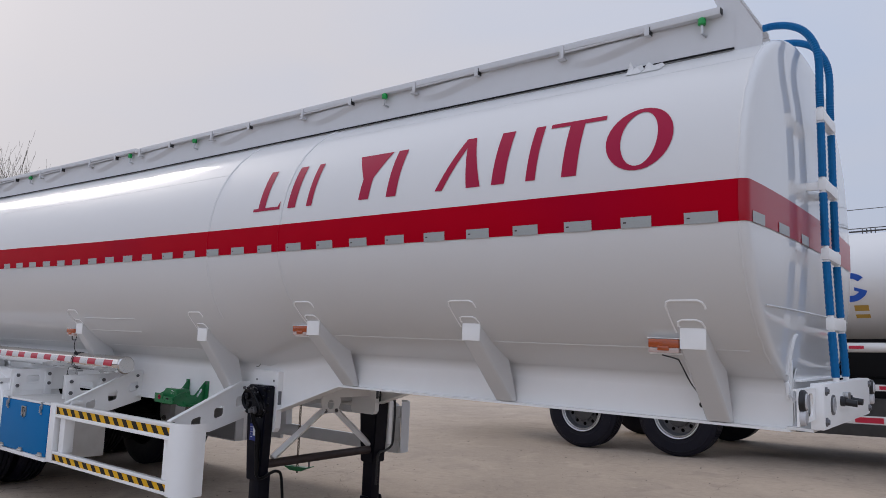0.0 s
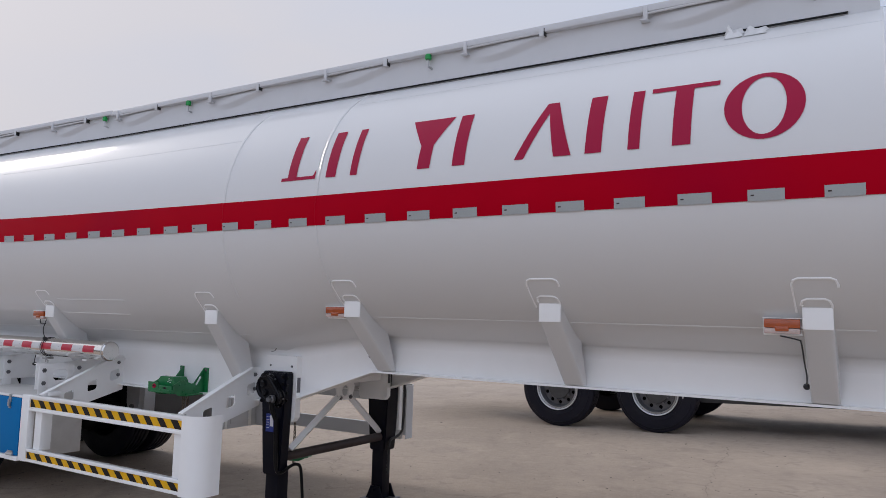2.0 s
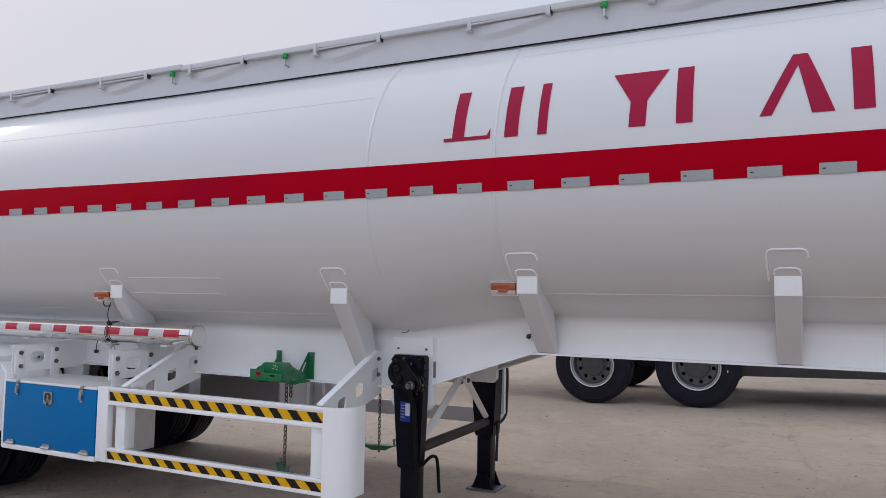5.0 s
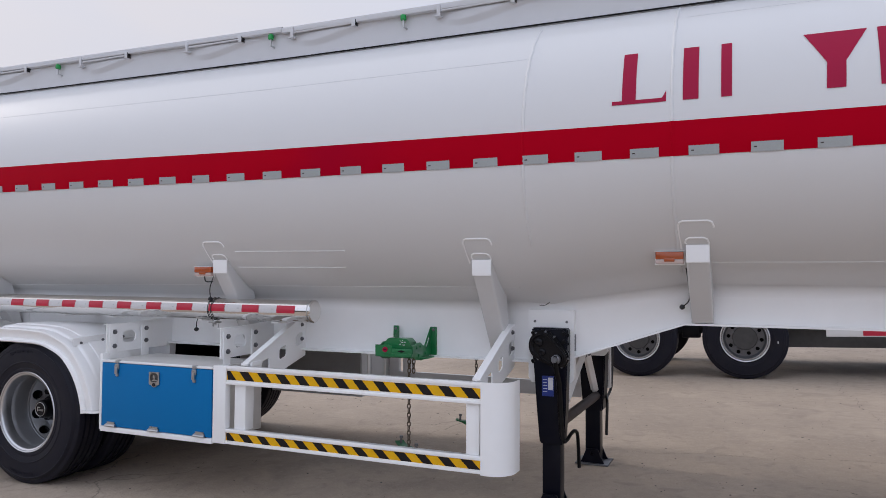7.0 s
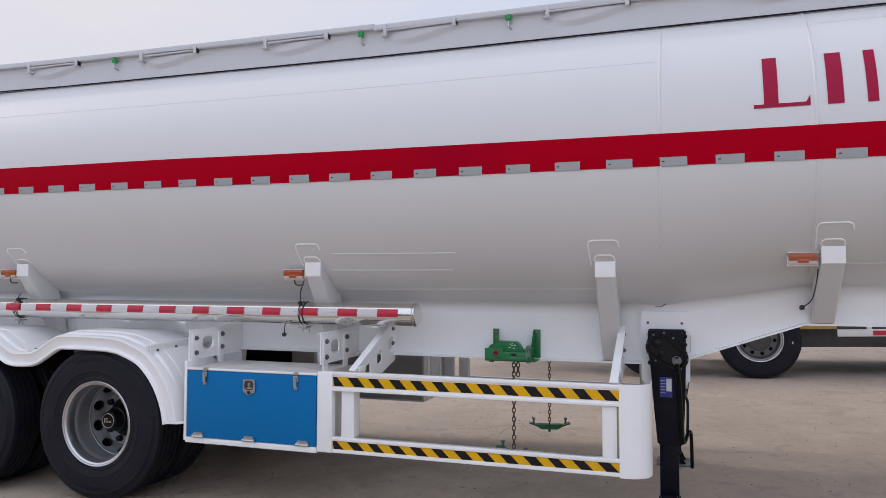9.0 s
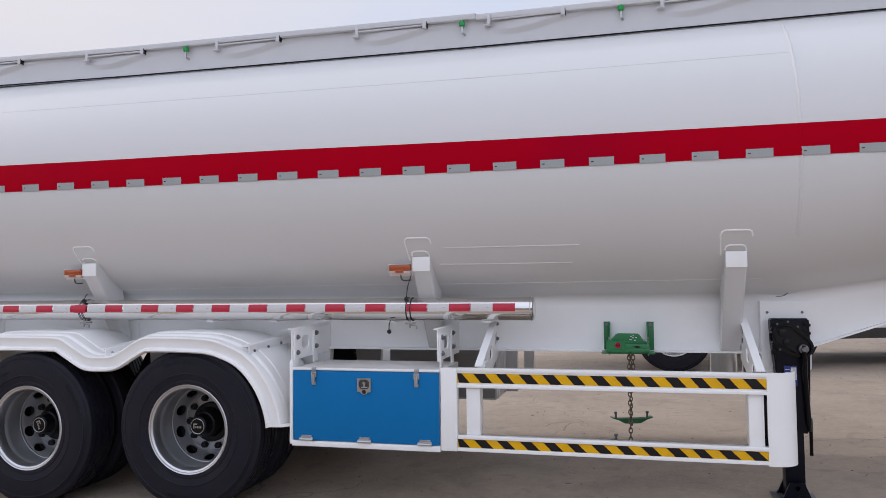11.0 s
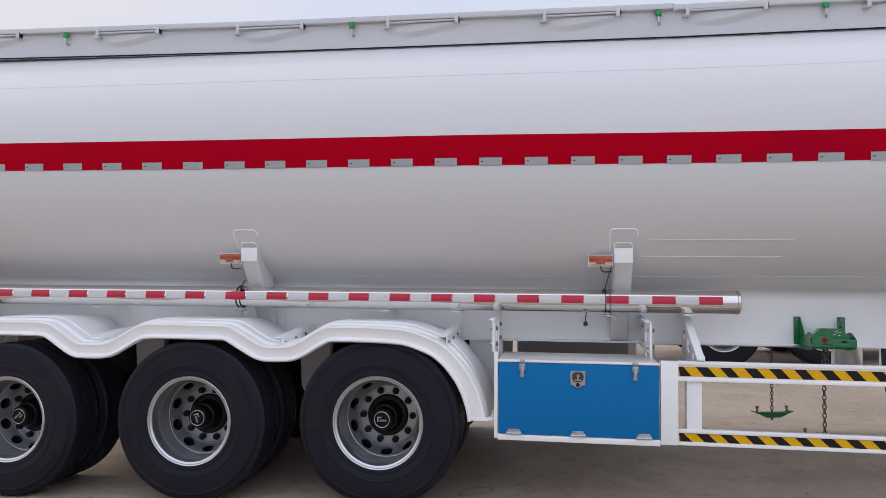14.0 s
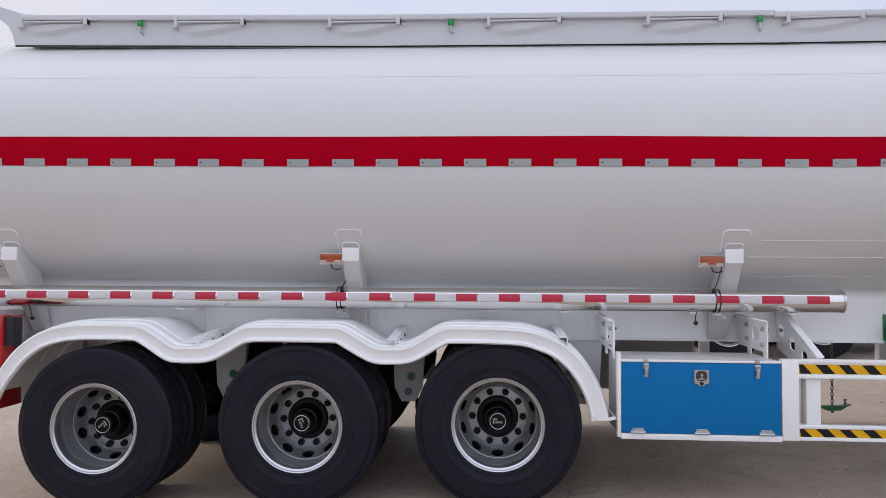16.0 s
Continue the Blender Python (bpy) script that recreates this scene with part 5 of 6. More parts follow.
# ---- landing legs ----
def landing_leg(y, near):
    """A telescopic leg on its mounting plate; y is the outer face of the mounting plate."""
    s = -1 if near else 1
    def ys(a, c):
        return sorted((y + s * a, y + s * c))
    a, c = ys(-0.05, 0.0)
    low_z = 0.9 if near else 0.965
    mount = part("leg_mount", plate([(3.63, 1.345), (3.915, 1.345), (3.915, low_z + 0.03), (3.89, low_z), (3.65, low_z), (3.63, low_z + 0.03)], [], c - a, lambda u, v, w: (u, a + w, v)), WHITE_STEEL, trailer)
    part("slot_mark", box(3.914, 3.918, a + 0.01, c - 0.01, 1.1, 1.2, 0.001), BOLT, mount)
    for x in (3.67, 3.87):
        part("bolt", bolt(x, y, 1.275, "-y" if near else "y", 0.006, 0.006), BOLT, mount)
    deep = 0.088 if near else 0.155
    bm = bmesh.new()
    levels = ((1.24, 3.672, 3.892, 0.012), (1.1, 3.676, 3.892, 0.0), (1.0, 3.688, 3.89, 0.0), (0.75, 3.706, 3.882, 0.0), (0.55, 3.724, 3.87, 0.0))
    rings = []
    for z, x0, x1, d in levels:
        y0, y1 = ys(0.0, deep - d)
        rings.append([bm.verts.new(p) for p in ((x0, y0, z), (x1, y0, z), (x1, y1, z), (x0, y1, z))])
    for p, q in zip(rings, rings[1:]):
        for i in range(4):
            bm.faces.new((p[i], p[(i + 1) % 4], q[(i + 1) % 4], q[i]))
    bm.faces.new(rings[0])
    bm.faces.new(rings[-1][::-1])
    bmesh.ops.bevel(bm, geom=bm.edges[:], offset=0.008, segments=2, affect="EDGES")
    leg = part("landing_leg", bm, NAVY, trailer, "blue-black landing leg with gear housing and crank")
    for z in (1.2, 1.15, 1.1, 1.05):
        part("bolt", bolt(3.888, y + s * deep * 0.7, z, "x", 0.01, 0.012), HUB_BLACK, leg)
    y0, y1 = ys(deep - 0.13, deep - 0.025)
    part("inner_leg", box(3.735, 3.845, y0, y1, 0.16, 0.6, 0.006), NAVY, leg)
    y0, y1 = ys(deep - 0.185, deep + 0.045)
    low = 0.142 if near else 0.148
    foot = part("foot", box(3.667, 3.913, y0, y1, low, low + 0.012, 0.003), BOLT, leg, "worn steel foot plate")
    for yy in (y0 + 0.03, y1 - 0.042):
        part("foot_cheek", plate([(3.7, low + 0.012), (3.88, low + 0.012), (3.865, low + 0.035), (3.832, low + 0.115), (3.748, low + 0.115), (3.715, low + 0.035)], [circle(3.79, low + 0.085, 0.014, 10)], 0.012, lambda u, v, w: (u, yy + w, v)), NAVY, leg)
    for x in (3.685, 3.87):
        for z in (1.21, 1.16, 1.1, 1.04):
            part("bolt", bolt(x, y + s * (deep - 0.005), z, "-y" if near else "y", 0.01, 0.014), HUB_BLACK, leg)
    if near:
        face = y - deep
        def drop(grow):
            """Outline round the large gear and the small crank gear."""
            (ax, az, ra), (bx, bz, rb) = (3.752, 1.136, 0.082 * grow), (3.84, 1.07, 0.06 * grow)
            way, far = math.atan2(bz - az, bx - ax), math.hypot(bx - ax, bz - az)
            open_by = math.acos((ra - rb) / far)
            arc = [(ax + ra * math.cos(t), az + ra * math.sin(t)) for t in (way + open_by + (2 * math.pi - 2 * open_by) * k / 20 for k in range(21))]
            return arc + [(bx + rb * math.cos(t), bz + rb * math.sin(t)) for t in (way - open_by + 2 * open_by * k / 10 for k in range(11))]

        flange, house, web = drop(1.12), drop(1.0), drop(0.62)
        mid = (3.79, 1.11)
        part("gear_flange", plate(flange, [], 0.014, lambda u, v, w: (u, face - 0.016 + w, v)), GEAR_BLACK, leg)
        bm = plate(house, [[(u - 0.004, v) for u, v in web]], 0.05, lambda u, v, w: (u, face - 0.055 + w, v))
        bmesh.ops.bevel(bm, geom=[e for e in bm.edges if all(v.co.y < face - 0.05 for v in e.verts) and len(e.link_faces) == 2 and e.calc_face_angle(0) > 1.0], offset=0.012, segments=3, affect="EDGES")
        part("gear_housing", bm, GEAR_BLACK, leg)
        bm = plate([(u - 0.004, v) for u, v in drop(0.64)], [], 0.02, lambda u, v, w: (u, face - 0.036 + w, v))
        for cx, cz, rr in ((3.732, 1.158, 0.026), (3.752, 1.1, 0.022)):
            lathe([(rr, face - 0.036), (rr - 0.003, face - 0.05), (rr - 0.012, face - 0.052), (0.0, face - 0.052)], 20, cx, cz, bm)
        part("gear_cover", bm, GEAR_BLACK, leg)
        for k in range(0, len(flange), 4):
            u, v = flange[k]
            part("bolt", bolt(u + (mid[0] - u) * 0.05, face - 0.016, v + (mid[1] - v) * 0.05, "-y", 0.005, 0.007), BOLT, leg)
        part("crank_shaft", lathe([(0.028, face - 0.05), (0.027, face - 0.075), (0.017, face - 0.078), (0.015, face - 0.1), (0.0, face - 0.1)], 16, 3.84, 1.062), BOLT, leg, "worn steel crank shaft")
        bm = tube([(3.84, face - 0.074, 1.085), (3.84, face - 0.072, 1.05), (3.844, face - 0.056, 0.985), (3.85, face - 0.022, 0.92), (3.862, face - 0.019, 0.66), (3.866, face - 0.017, 0.6)], [0.012, 0.015, 0.016, 0.016, 0.016, 0.013], 8)
        rod = part("crank_rod", bm, HUB_BLACK, leg, "black crank rod")
        crank = [(3.866, face - 0.017, 0.605), (3.872, face - 0.005, 0.575), (3.882, face + 0.03, 0.575), (3.895, -0.61, 0.605), (3.908, -0.565, 0.615), (3.916, -0.525, 0.575), (3.92, -0.5, 0.38)]
        part("crank_handle", tube(spline(crank, 5), 0.011, 8), HUB_BLACK, rod, "black bent crank handle")
        part("sticker", box(3.74, 3.812, face - 0.003, face + 0.003, 0.835, 0.955, 0), LABEL_BLUE, leg, "blue sticker with a pale table", smooth=0)
        part("sticker_table", box(3.778, 3.808, face - 0.0045, face - 0.002, 0.872, 0.946, 0), PAPER, leg, smooth=0)
        for k in range(5):
            part("sticker_line", box(3.745, 3.772, face - 0.0045, face - 0.002, 0.86 + 0.018 * k, 0.863 + 0.018 * k, 0), PAPER, leg, smooth=0)
    else:
        crank = [(3.84, 0.68, 1.085), (3.88, 0.735, 1.08), (3.9, 0.745, 1.03), (3.897, 0.74, 0.75), (3.89, 0.725, 0.68), (3.882, 0.66, 0.645), (3.888, 0.59, 0.64), (3.896, 0.555, 0.615), (3.897, 0.548, 0.56), (3.893, 0.545, 0.37)]
        part("outer_plate", box(3.7, 3.9, 0.674, 0.715, 0.7, 1.27, 0.004), WHITE_STEEL, leg, "white mounting plate behind the leg")
        part("crank_rod", tube(spline(crank, 5), 0.011, 8), BLACK, leg, "black crank rod")
    return leg


leg = landing_leg(-0.61, True)
landing_leg(0.515, False)
part("leg_tie", tube([(3.82, -0.66, 0.66), (3.82, 0.6, 0.66)], 0.033, 16), BROWN, trailer, "dark brown tie tube between the legs")
hub = part("brace_hub", plate([(0.11, 1.1), (0.07, 1.17), (-0.07, 1.17), (-0.11, 1.1), (-0.08, 1.0), (0.08, 1.0)], [circle(0, 1.07, 0.04, 12)], 0.012, lambda u, v, w: (3.85 + w, u, v)), WHITE_STEEL, trailer)
for s in (-1, 1):
    part("leg_brace", tube([(3.845, s * 0.06, 1.03), (3.81, s * 0.53, 0.695)], 0.029, 4), WHITE_STEEL, hub)
    part("bolt", bolt(3.862, s * 0.06, 1.02, "x", 0.012, 0.014), BOLT, hub)
part("cross_plate", box(3.84, 3.85, -WEB, WEB, 1.12, 1.3, 0.003), WHITE_STEEL, hub)

# ---- front bumper and ladder ----
bumper = part("front_bumper", box(7.548, 7.605, -0.645, 0.645, 1.3, 1.5, 0.006), WHITE_STEEL, trailer, "white front bumper plate with lamps")
for s in (-1, 1):
    y0, y1 = sorted((s * 0.648, s * 0.955))
    part("wing_plate", plate([(y0, 1.335), (y1, 1.345), (y1, 1.475), (y0, 1.485)], [slot((y0 + y1) / 2 + s * -0.06, 1.412, 0.11, 0.1)], 0.01, lambda u, v, w: (7.56 + w, u, v)), WHITE_STEEL, bumper)
    part("wing_top", box(7.545, 7.572, y0, y1, 1.477, 1.484, 0.001), WHITE_STEEL, bumper)
    cy = s * 0.925
    for zz, rr, mat in ((1.437, 0.046, BLACK), (1.372, 0.034, GREY_LENS)):
        part("front_lamp", tube([(7.57, cy, zz), (7.585, cy, zz), (7.592, cy, zz)], [rr, rr, rr * 0.85], 24), mat, bumper, "small round front lamp")
    part("lamp_face", tube([(7.592, cy, 1.437), (7.597, cy, 1.437)], [0.033, 0.028], 20), GREY_LENS, bumper, "pale lamp lens")
    for zz in (1.335, 1.468):
        part("bolt", bolt(7.605, s * 0.607, zz, "x", 0.014, 0.014), BOLT, bumper)
    part("lamp_pipe", tube([(7.452, s * 0.575, 1.437), (7.54, s * 0.9, 1.44)], 0.009, 10), GREY_WHITE, bumper, "thin grey pipe to the corner lamp")
    part("pipe_tab", box(7.435, 7.45, s * 0.555, s * 0.585, 1.42, 1.498, 0.003), WHITE_STEEL, bumper)
part("round_reflector", tube([(7.605, -0.455, 1.402), (7.612, -0.455, 1.402)], 0.046, 28), BOLT, bumper)
part("reflector_face", tube([(7.612, -0.455, 1.402), (7.615, -0.455, 1.402)], 0.036, 28), GREY_LENS, bumper)
for y in (-0.25, -0.08):
    part("air_coupling", tube([(7.605, y, 1.41), (7.625, y, 1.41), (7.627, y, 1.407), (7.675, y, 1.402)], [0.024, 0.024, 0.017, 0.016], 14), BLACK, bumper, "black air coupling")
part("coupling_bracket", box(7.6, 7.63, -0.2, -0.13, 1.41, 1.45, 0.004), STEEL, bumper)
part("front_apron", plate([(-0.54, 1.29), (0.54, 1.29), (0.52, 1.56), (0.42, 1.7), (-0.42, 1.7), (-0.52, 1.56)], [], 0.012, lambda u, v, w: (7.44 + w, u, v)), WHITE_STEEL, bumper)
part("nose_pan", plate([(-0.605, 7.44), (0.605, 7.44), (0.645, 7.56), (-0.645, 7.56)], [], 0.012, lambda u, v, w: (v, u, 1.288 + w)), WHITE_STEEL, bumper)
ladder = None
RUNGS = (2.822, 2.465, 2.119, 1.777)


def rail_x(z):
    return float(np.interp(z, [1.5, 1.78, 2.12, 2.5, 2.95], [7.592, 7.576, 7.562, 7.557, 7.554]))


for y in (-0.275, -0.005):
    pts = [(rail_x(z), y, z) for z in (1.5, 1.9, 2.3, 2.7, 2.95)] + [(7.554, y, 3.11), (7.535, y, 3.205), (7.487, y, 3.285), (7.42, y, 3.328), (7.35, y, 3.345), (7.29, y, 3.345)]
    core = spline(pts, 6)
    if ladder is None:
        ladder = part("ladder", tube(core, 0.014, 10), WHITE_STEEL, trailer, "front ladder wrapped in blue tape")
    else:
        part("ladder_rail", tube(core, 0.014, 10), WHITE_STEEL, ladder)
    stops = [1.52] + sorted(z for r in RUNGS for z in (r - 0.04, r + 0.04))
    for z0, z1 in zip(stops[0::2], stops[1::2]):
        k = int((z1 - z0) / 0.012)
        part("blue_wrap", tube([(rail_x(z0 + (z1 - z0) * i / k), y, z0 + (z1 - z0) * i / k) for i in range(k + 1)], [0.0175 + 0.0026 * (i % 2) for i in range(k + 1)], 10), BLUE_ROPE, ladder, "blue spiral wrap")
    fine = spline([(rail_x(2.865), y, 2.865)] + pts[4:], 14)
    part("blue_wrap", tube(fine, [0.0175 + 0.0026 * (i % 2) for i in range(len(fine))], 10), BLUE_ROPE, ladder, "blue spiral wrap")
for z in RUNGS:
    part("rung", box(rail_x(z) - 0.02, rail_x(z) + 0.02, -0.296, 0.016, z - 0.03, z + 0.03, 0.008), WHITE_STEEL, ladder)
for y in (-0.28, 0.0):
    part("ladder_stay", box(7.47, rail_x(2.465) - 0.015, y - 0.008, y + 0.008, 2.44, 2.48, 0.003), WHITE_STEEL, ladder)
# fittings on the head
def head_x(y, z):
    """How far forward the dished head lies at this height and width."""
    low, high = 0.02, 1.0
    for _ in range(24):
        mid = (low + high) / 2
        qy, qz = y / mid, centre.z + (z - centre.z) / mid
        n, depth = (2.2, CROWN) if qz > MIDDLE else (2.0, belly(NOSE))
        if (abs(qy) / HALF) ** n + (abs(qz - MIDDLE) / depth) ** n > 1.0:
            low = mid
        else:
            high = mid
    return float(np.interp(-high, [-s for s, x in HEAD], [x for s, x in HEAD]))


part("head_seam", tube([(head_x(y, 1.828), y, 1.828) for y in (-0.97 + 1.94 * k / 24 for k in range(25))], 0.0055, 6), WHITE, tank)
for s in (-1, 1):
    part("head_rib", tube(spline([(head_x(a, b), s * a, b) for a, b in ((0.615, 1.53), (0.58, 1.63), (0.535, 1.695), (0.49, 1.712))], 5), 0.01, 8), WHITE, tank)
part("lower_head_plate", plate([(-0.55, 1.3), (0.55, 1.3), (0.565, 1.5), (0.5, 1.56), (-0.5, 1.56), (-0.565, 1.5)], [], 0.006, lambda u, v, w: (7.462 + w, u, v)), WHITE_HEAD, tank, "flat white plate under the head")

# ---- rear lamp board ----
board = part("rear_board", box(-3.62, -3.5, -1.12, 1.12, 0.6, 1.2, 0.006), GREY_WHITE, trailer)
for y in (-1.0, 1.0):
    part("tail_lamp", box(-3.58, -3.36, y - 0.1, y + 0.12, 0.55, 1.18, 0.01), RED_LENS, board, "red tail lamp housing")
    part("lamp_clip", box(-3.36, -3.3, y - 0.08, y + 0.02, 0.97, 1.17, 0.006), BLACK, board)

# ---- the tanker behind ----
tanker = tagged(new("tank_truck"), "white tank truck with blue and gold side marks", "truck")
tanker.location.z = 0.022
FY = 5.23


def far_skin(x, t, out=0.0):
    return Vector((x, FY + 1.2 - (1.2 + out) * math.cos(t), 2.14 + (0.7 + out) * math.sin(t)))


bm = bmesh.new()
rows = []
for x, s in ((0.55, 0.0), (0.56, 0.6), (0.62, 0.93), (0.72, 1.0), (13.0, 1.0), (13.1, 0.9), (13.15, 0.0)):
    rows.append([bm.verts.new(Vector((x, FY + 1.2, 2.14)) + (far_skin(x, 2 * math.pi * k / 48) - Vector((x, FY + 1.2, 2.14))) * max(s, 0.02)) for k in range(48)])
for a, c in zip(rows, rows[1:]):
    for k in range(48):
        bm.faces.new((a[k], a[(k + 1) % 48], c[(k + 1) % 48], c[k]))
far_tank = part("tank", bm, FAR_WHITE, tanker, smooth=50)
for loops, x0, z0, h, mat in (([[(0.5 + 0.5 * math.cos(t), 0.5 + 0.5 * math.sin(t)) for t in (0.7 + 5.3 * k / 24 for k in range(25))] + [(0.62, 0.5), (0.62, 0.38)] + [(0.5 + 0.3 * math.cos(t), 0.5 + 0.3 * math.sin(t)) for t in (5.7 - 5.0 * k / 24 for k in range(25))]], 6.72, 1.92, 0.33, FAR_BLUE), ([bar(0.0, 1.0, 0.0, 1.0)], 6.92, 1.74, 0.14, FAR_GOLD)):
    bm = bmesh.new()
    for loop in loops:
        vs = [bm.verts.new((x0 + u * 0.36 * (1 if mat is FAR_BLUE else 0.4), FY - 0.004, z0 + v * h)) for u, v in loop]
        bm.faces.new(vs)
    for v in bm.verts:
        s = (v.co.z - 2.14) / 0.7
        v.co.y = FY + 1.2 - 1.2 * math.sqrt(max(0, 1 - s * s)) - 0.006
    part("side_mark", bm, mat, far_tank, "coloured side mark")
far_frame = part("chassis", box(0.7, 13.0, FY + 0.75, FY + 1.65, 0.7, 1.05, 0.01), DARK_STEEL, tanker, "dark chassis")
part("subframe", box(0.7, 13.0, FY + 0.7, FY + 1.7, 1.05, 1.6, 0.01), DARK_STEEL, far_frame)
for z0, z1, x0 in ((0.55, 0.64, 5.76), (0.92, 0.99, 6.02)):
    rail = part("guard_rail", box(x0, 12.0, FY + 0.02, FY + 0.06, z0, z1, 0.006), FAR_WHITE, tanker)
    if z0 < 1:
        part("red_tape", box(x0 + 0.4, x0 + 0.68, FY + 0.016, FY + 0.02, z0 + 0.015, z1 - 0.015, 0), TAPE_RED, rail, smooth=0)
        part("red_tape", box(x0 + 1.1, x0 + 1.38, FY + 0.016, FY + 0.02, z0 + 0.015, z1 - 0.015, 0), TAPE_RED, rail, smooth=0)
for x in (6.1, 8.2, 10.5):
    part("guard_post", box(x, x + 0.06, FY + 0.06, FY + 0.1, 0.55, 1.05, 0.004), FAR_WHITE, tanker)
far_hose = part("hose_tube", tube([(5.0, FY + 0.05, 1.4), (12.0, FY + 0.05, 1.4)], 0.055, 20), FAR_WHITE, tanker)
for k in range(12):
    part("red_tape", box(5.35 + 0.5 * k, 5.5 + 0.5 * k, FY - 0.012, FY - 0.003, 1.385, 1.42, 0.002), TAPE_RED, far_hose)
for x in (5.2, 8.0, 11.0):
    part("hose_stay", box(x, x + 0.05, FY + 0.05, FY + 0.75, 1.33, 1.36, 0.004), FAR_WHITE, far_hose)
# dark underside as one block, widened out of view to shade the ground
part("underbody_block", box(5.3, 10.6, FY + 0.4, FY + 2.3, 0.38, 0.8, 0.01), DUSTY, far_frame)
part("yellow_line", box(5.25, 5.8, FY + 0.3, FY + 0.34, 0.63, 0.68, 0.004), FAR_GOLD, tanker)


def far_wheel(x):
    """A truck wheel with a bright stepped rim, a dark disc and a broad flat hub."""
    w = part("wheel", lathe(tyre_profile(0.0, 0.3, 0.538), 64), RUBBER, tanker, "black truck tyre on a silver rim")
    w.location, w.scale = (x, FY, 0.522), (0.97, 1.0, 0.97)
    part("rim", lathe([(0.312, 0.012), (0.311, -0.004), (0.305, -0.008), (0.297, -0.003), (0.291, 0.012), (0.284, 0.016), (0.28, 0.005), (0.274, 0.004), (0.267, 0.014)], 56), RIM_EDGE, w, "bright bare rim")
    part("rim_barrel", lathe([(0.267, 0.014), (0.262, 0.035), (0.258, 0.1), (0.25, 0.118), (0.242, 0.122)], 56), BOLT, w)
    holes = [circle(0.207 * math.cos(a), 0.207 * math.sin(a), 0.026, 12) for a in (2 * math.pi * (k + 0.5) / 10 for k in range(10))]
    part("disc", plate(circle(0, 0, 0.244, 44), [circle(0, 0, 0.12, 24)] + holes, 0.014, lambda u, v, d: (u, 0.115 + d, v)), BOLT, w)
    part("hub", lathe([(0.158, 0.12), (0.158, 0.075), (0.15, 0.065), (0.03, 0.06), (0.0, 0.06)], 32), DUSTY, w, "dark dusty hub")
    # dark disc in place of the shade behind this wheel's holes
    part("hole_backing", lathe([(0.265, 0.2), (0.0, 0.2)], 24), DARK_STEEL, w)
    for k in range(10):
        a = 2 * math.pi * k / 10
        part("wheel_nut", tube([(0.168 * math.cos(a), 0.12, 0.168 * math.sin(a)), (0.168 * math.cos(a), 0.072, 0.168 * math.sin(a))], 0.016, 6), BOLT, w)
    return w


w0 = far_wheel(3.46)
copy_thing(w0, pose(4.82, FY, 0.522, 0, 25, 0))
copy_thing(w0, pose(11.3, FY, 0.522, 0, 50, 0))
for x in (3.46, 4.82, 11.3):
    copy_thing(w0, pose(x, FY + 2.4, 0.522, 0, 0, 180))
    part("axle", tube([(x, FY + 0.2, 0.55), (x, FY + 2.2, 0.55)], 0.08, 12), DARK_STEEL, tanker)

for y in (FY + 0.32, FY + 1.98):
    bm = box(4.02, 4.26, y, y + 0.12, 0.5, 0.86, 0.02)
    box(3.5, 4.78, y + 0.02, y + 0.1, 0.56, 0.64, 0.02, bm)
    box(3.7, 4.58, y + 0.02, y + 0.1, 0.64, 0.7, 0.02, bm)
    part("spring_pack", bm, DARK_STEEL, far_frame, "dark leaf spring between the axles")
part("paint_mark", box(5.2, 5.212, FY - 0.1545, FY - 0.13, 0.472, 0.502, 0.002), PAPER, tanker, "small white mark on the tyre")

# ---- cracks, grit and leaves on the yard ----
ground = bpy.data.objects["ground"]
rng = random.Random(4)
crumbs = []


def crack(ends, width):
    """A wandering crack with crumbled edges, from end to end."""
    bm = bmesh.new()
    pts = [Vector((*p, 0.0)) for p in ends]
    way = []
    for a, c in zip(pts, pts[1:]):
        n = max(2, int((c - a).length / 0.045))
        way += [a.lerp(c, k / n) for k in range(n)]
    way.append(pts[-1])
    drift, last = 0.0, None
    for i, p in enumerate(way):
        d = (way[min(i + 1, len(way) - 1)] - way[max(i - 1, 0)]).normalized()
        side = Vector((-d.y, d.x, 0))
        drift = drift * 0.86 + rng.uniform(-0.022, 0.022)
        taper = min(1.0, 0.15 + 4 * min(i, len(way) - 1 - i) / len(way))
        w = 0.6 * width * taper * rng.choice((0.2, 0.35, 0.5, 0.8, 1.3))
        c = p + side * drift
        now = (bm.verts.new(c - side * w + Vector((0, 0, 0.003 + yard(c.y)))), bm.verts.new(c + side * w * rng.uniform(0.5, 1.5) + Vector((0, 0, 0.003 + yard(c.y)))))
        if last:
            bm.faces.new((last[0], now[0], now[1], last[1]))
        last = now
        for k in range(rng.choice((0, 0, 1))):
            crumbs.append(c + side * rng.gauss(0, width * 5))
    part("crack", bm, SOIL, ground, smooth=0)


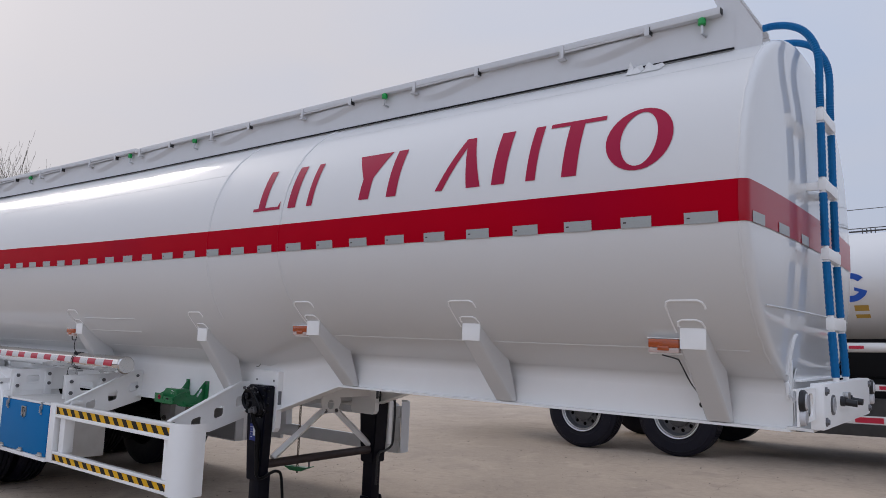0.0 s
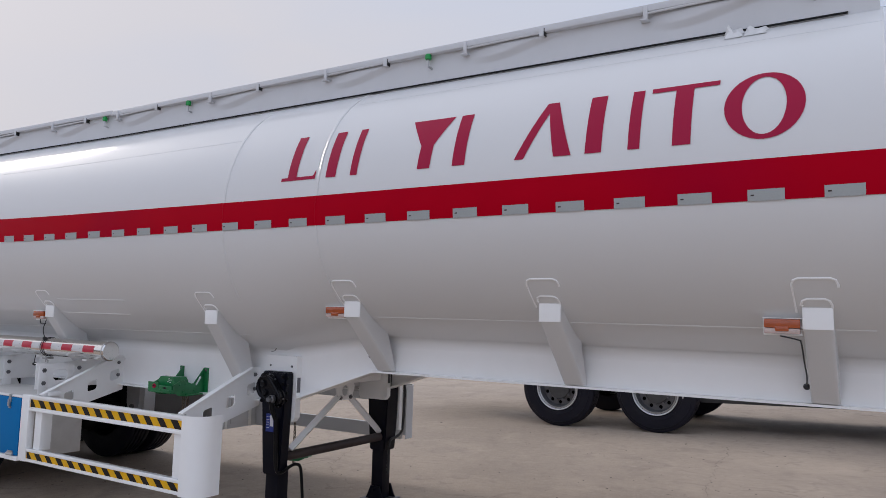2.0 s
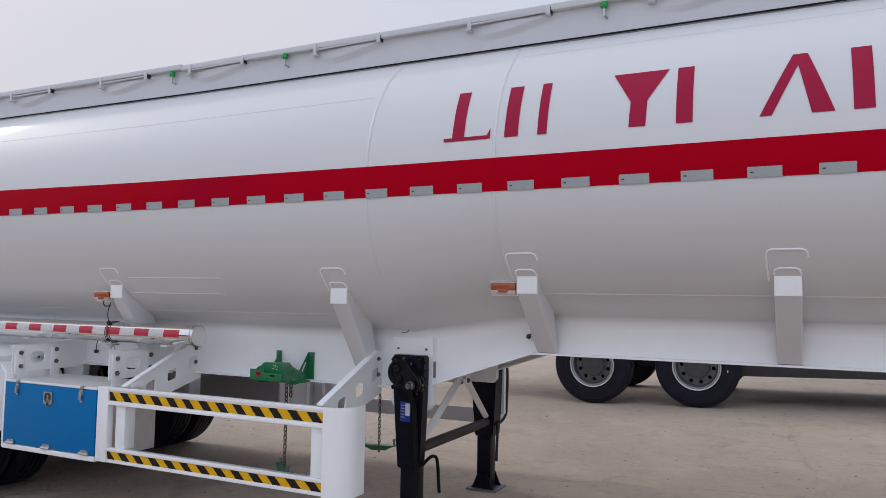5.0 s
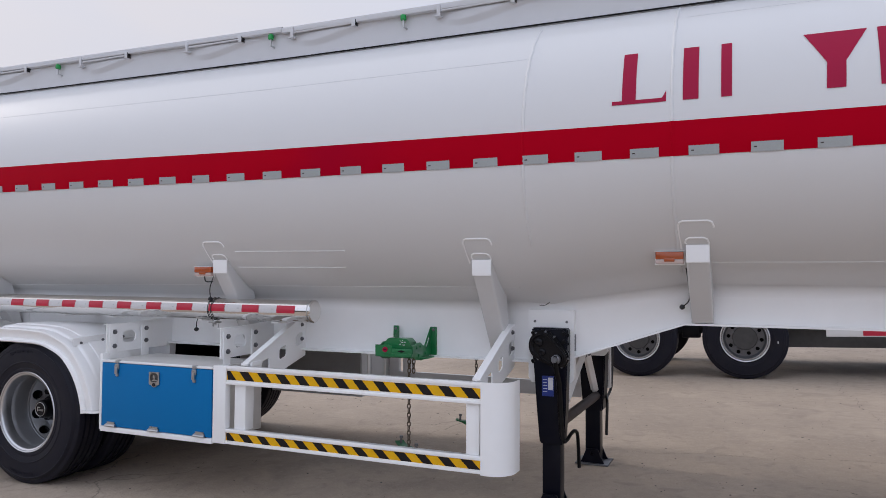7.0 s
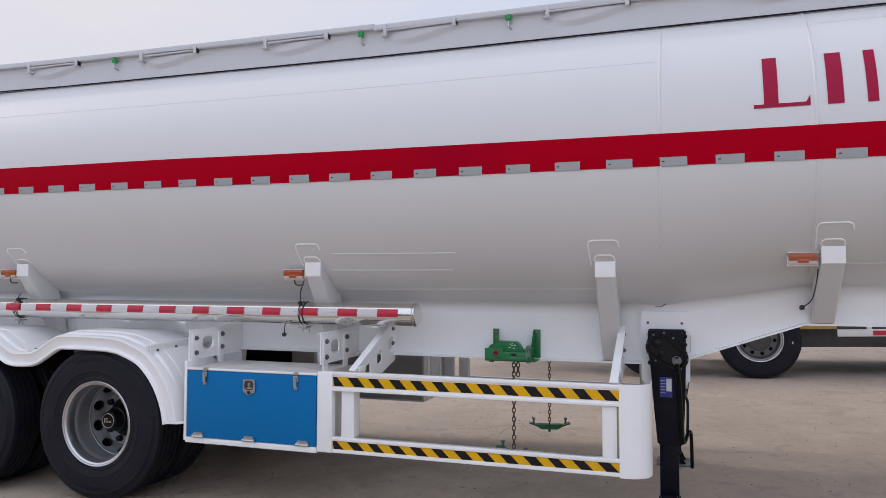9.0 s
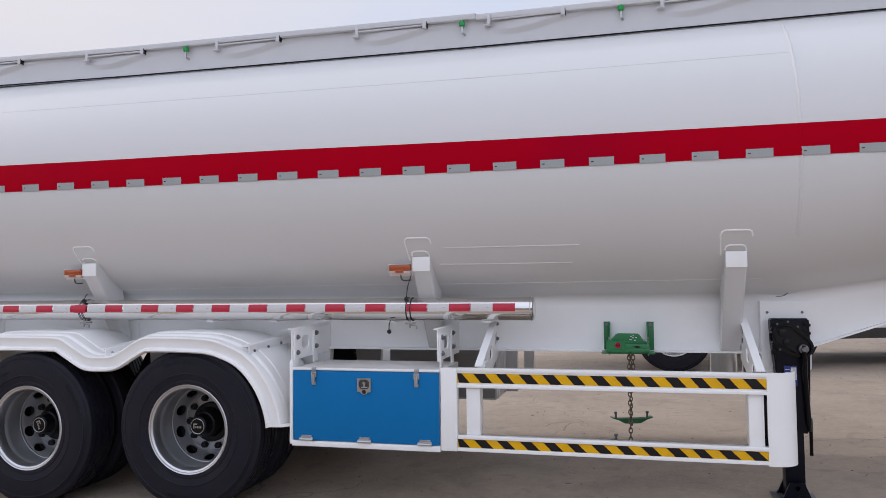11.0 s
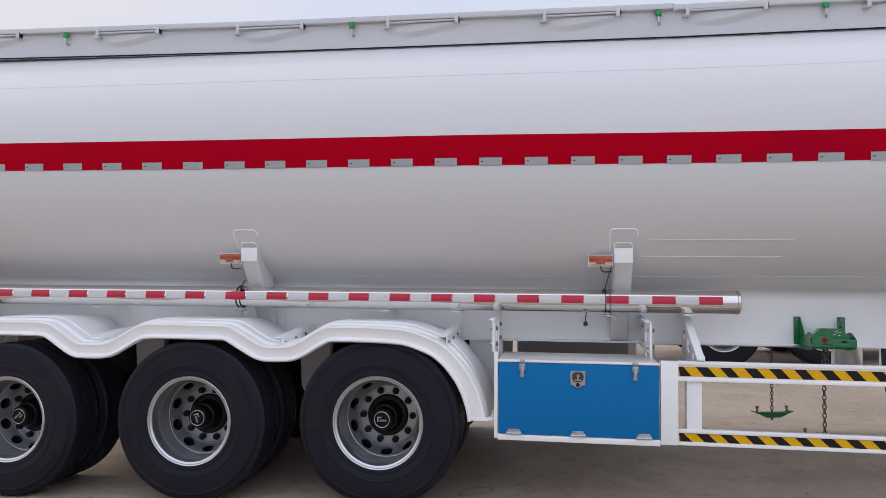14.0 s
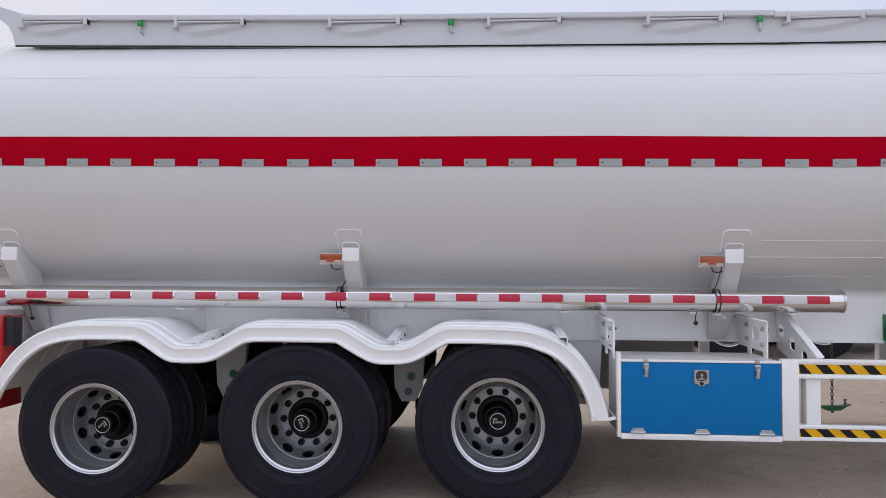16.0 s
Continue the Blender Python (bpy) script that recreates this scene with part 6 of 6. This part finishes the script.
for ends, width in ((((3.7, 1.0), (4.25, 1.04), (4.9, 1.1), (5.6, 1.18), (6.6, 1.1), (8.4, 1.4)), 0.006), (((5.79, 5.87), (5.89, 3.93), (6.13, 1.23)), 0.004), (((-0.2, -1.0), (-0.75, -0.6), (-1.3, -0.9), (-2.2, -0.5), (-3.6, -0.8)), 0.006),
                    (((1.2, 2.9), (2.1, 2.3), (2.6, 1.4), (3.3, 0.9), (3.7, 1.0)), 0.004), (((0.8, 4.4), (1.6, 3.4), (1.9, 2.6)), 0.004), (((2.2, -1.9), (2.9, -1.6), (3.5, -1.75)), 0.004), (((-3.8, 1.6), (-2.2, 2.1), (-0.6, 1.7), (0.6, 2.2)), 0.005)):
    crack(ends, width)
bm = bmesh.new()
for i in range(1500 + len(crumbs)):
    if i < 900:
        x, y = rng.uniform(-4.5, 10), rng.uniform(-1.8, 9.5)
    elif i < 1500:
        x, y = rng.uniform(-3.5, 7), rng.uniform(-1.8, 4.0)
    else:
        x, y, _ = crumbs[i - 1500]
    r = rng.choice((0.002, 0.002, 0.003, 0.003, 0.004, 0.005, 0.006, 0.009))
    if i % 60 == 0:
        r = rng.uniform(0.007, 0.012)
    c = Vector((x, y, r * 0.3 + yard(y)))
    vs = [bm.verts.new(c + Vector((r * rng.uniform(0.6, 1.3) * math.cos(t), r * rng.uniform(0.6, 1.3) * math.sin(t), -r * 0.3))) for t in (2 * math.pi * k / 5 for k in range(5))]
    top = bm.verts.new(c + Vector((0, 0, r * rng.uniform(0.1, 0.35))))
    for k in range(5):
        bm.faces.new((vs[k], vs[(k + 1) % 5], top))
for i in range(110):
    x, y, a, n = rng.uniform(-1.0, 9.5), rng.uniform(-0.5, 5.0), rng.uniform(0, 6.3), rng.uniform(0.012, 0.05)
    bend, pts = rng.uniform(-0.5, 0.5), []
    for k in range(4):
        u, v = n * (k / 3 - 0.5), n * bend * (k / 3) * (1 - k / 3)
        px, py = x + u * math.cos(a) - v * math.sin(a), y + u * math.sin(a) + v * math.cos(a)
        pts.append((px, py, yard(py) + 0.002 + 0.004 * rng.random()))
    tube(pts, [0.0008, 0.0022, 0.0018, 0.0007], 4, bm)
tagged(part("grit", bm, PEBBLE), "scattered dark grit and leaf bits on concrete", "grit", kind="stuff")


# ---- bare tree far off ----
def bare_tree(x, y, height, seed):
    rnd = random.Random(seed)
    tree = tagged(new("bare_tree"), "leafless tree with thin upright twigs", "tree", group="far trees")
    tree.location = (x, y, 0)
    trunk = tube([(0, 0, 0), (0.1, 0, height * 0.2), (0, 0.1, height * 0.45)], [height * 0.02, height * 0.016, height * 0.011], 8)
    part("trunk", trunk, BARK, tree)
    bm = bmesh.new()

    def grow(p, d, length, r, depth):
        pts = [p]
        for k in range(3):
            d = (d + Vector((rnd.uniform(-0.1, 0.1), rnd.uniform(-0.1, 0.1), 0.1))).normalized()
            pts.append(pts[-1] + d * length / 3)
        tube(pts, [max(r * q, 0.006) for q in (1.0, 0.85, 0.65, 0.4)], 3, bm)
        if depth:
            for k in range(5):
                at = pts[1 + k % 3]
                nd = (d + Vector((rnd.uniform(-0.5, 0.5), rnd.uniform(-0.5, 0.5), rnd.uniform(0.1, 0.5)))).normalized()
                grow(at, nd, length * rnd.uniform(0.5, 0.72), r * 0.5, depth - 1)

    for k in range(7):
        a = 2 * math.pi * k / 7
        grow(Vector((0, 0, height * (0.2 + 0.035 * k))), Vector((0.4 * math.cos(a), 0.4 * math.sin(a), 0.9)).normalized(), height * 0.36, height * 0.005, 3)
    part("branches", bm, BARK, tree)
    return tree


for at, tall, seed in ((-41.0, 12.6, 3), (-38.8, 12.3, 8), (-37.0, 11.7, 5), (-35.0, 10.9, 12)):
    bare_tree(at, 13.4, tall, seed)

# ---- overhead line beyond the yard ----
line = tagged(new("power_line"), "thin overhead power line with a small insulator cluster", "power line")
line.location = (0, 40, -0.4)
for x in (-45.0, 45.0):
    part("pole", tube([(x, 0, 0.4), (x, 0, 10.0)], [0.16, 0.1], 12), CONCRETE, line)
    part("crossarm", box(x - 0.06, x + 0.06, -0.9, 0.9, 8.6, 8.75, 0.01), STEEL, line)
for z, r in ((9.32, 0.02), (8.28, 0.025), (8.12, 0.045), (7.75, 0.02)):
    part("cable", tube([(-45 + 90 * k / 20, 0, z + 0.25 * ((k - 10) / 10) ** 2) for k in range(21)], r, 5), WIRE, line)
for dx in (-0.35, -0.15, 0.05, 0.25):
    part("insulator", tube([(2.85 + dx, 0, 8.25), (2.85 + dx, 0, 7.9), (2.85 + dx, 0, 7.7)], [0.02, 0.035, 0.015], 8), WIRE, line)
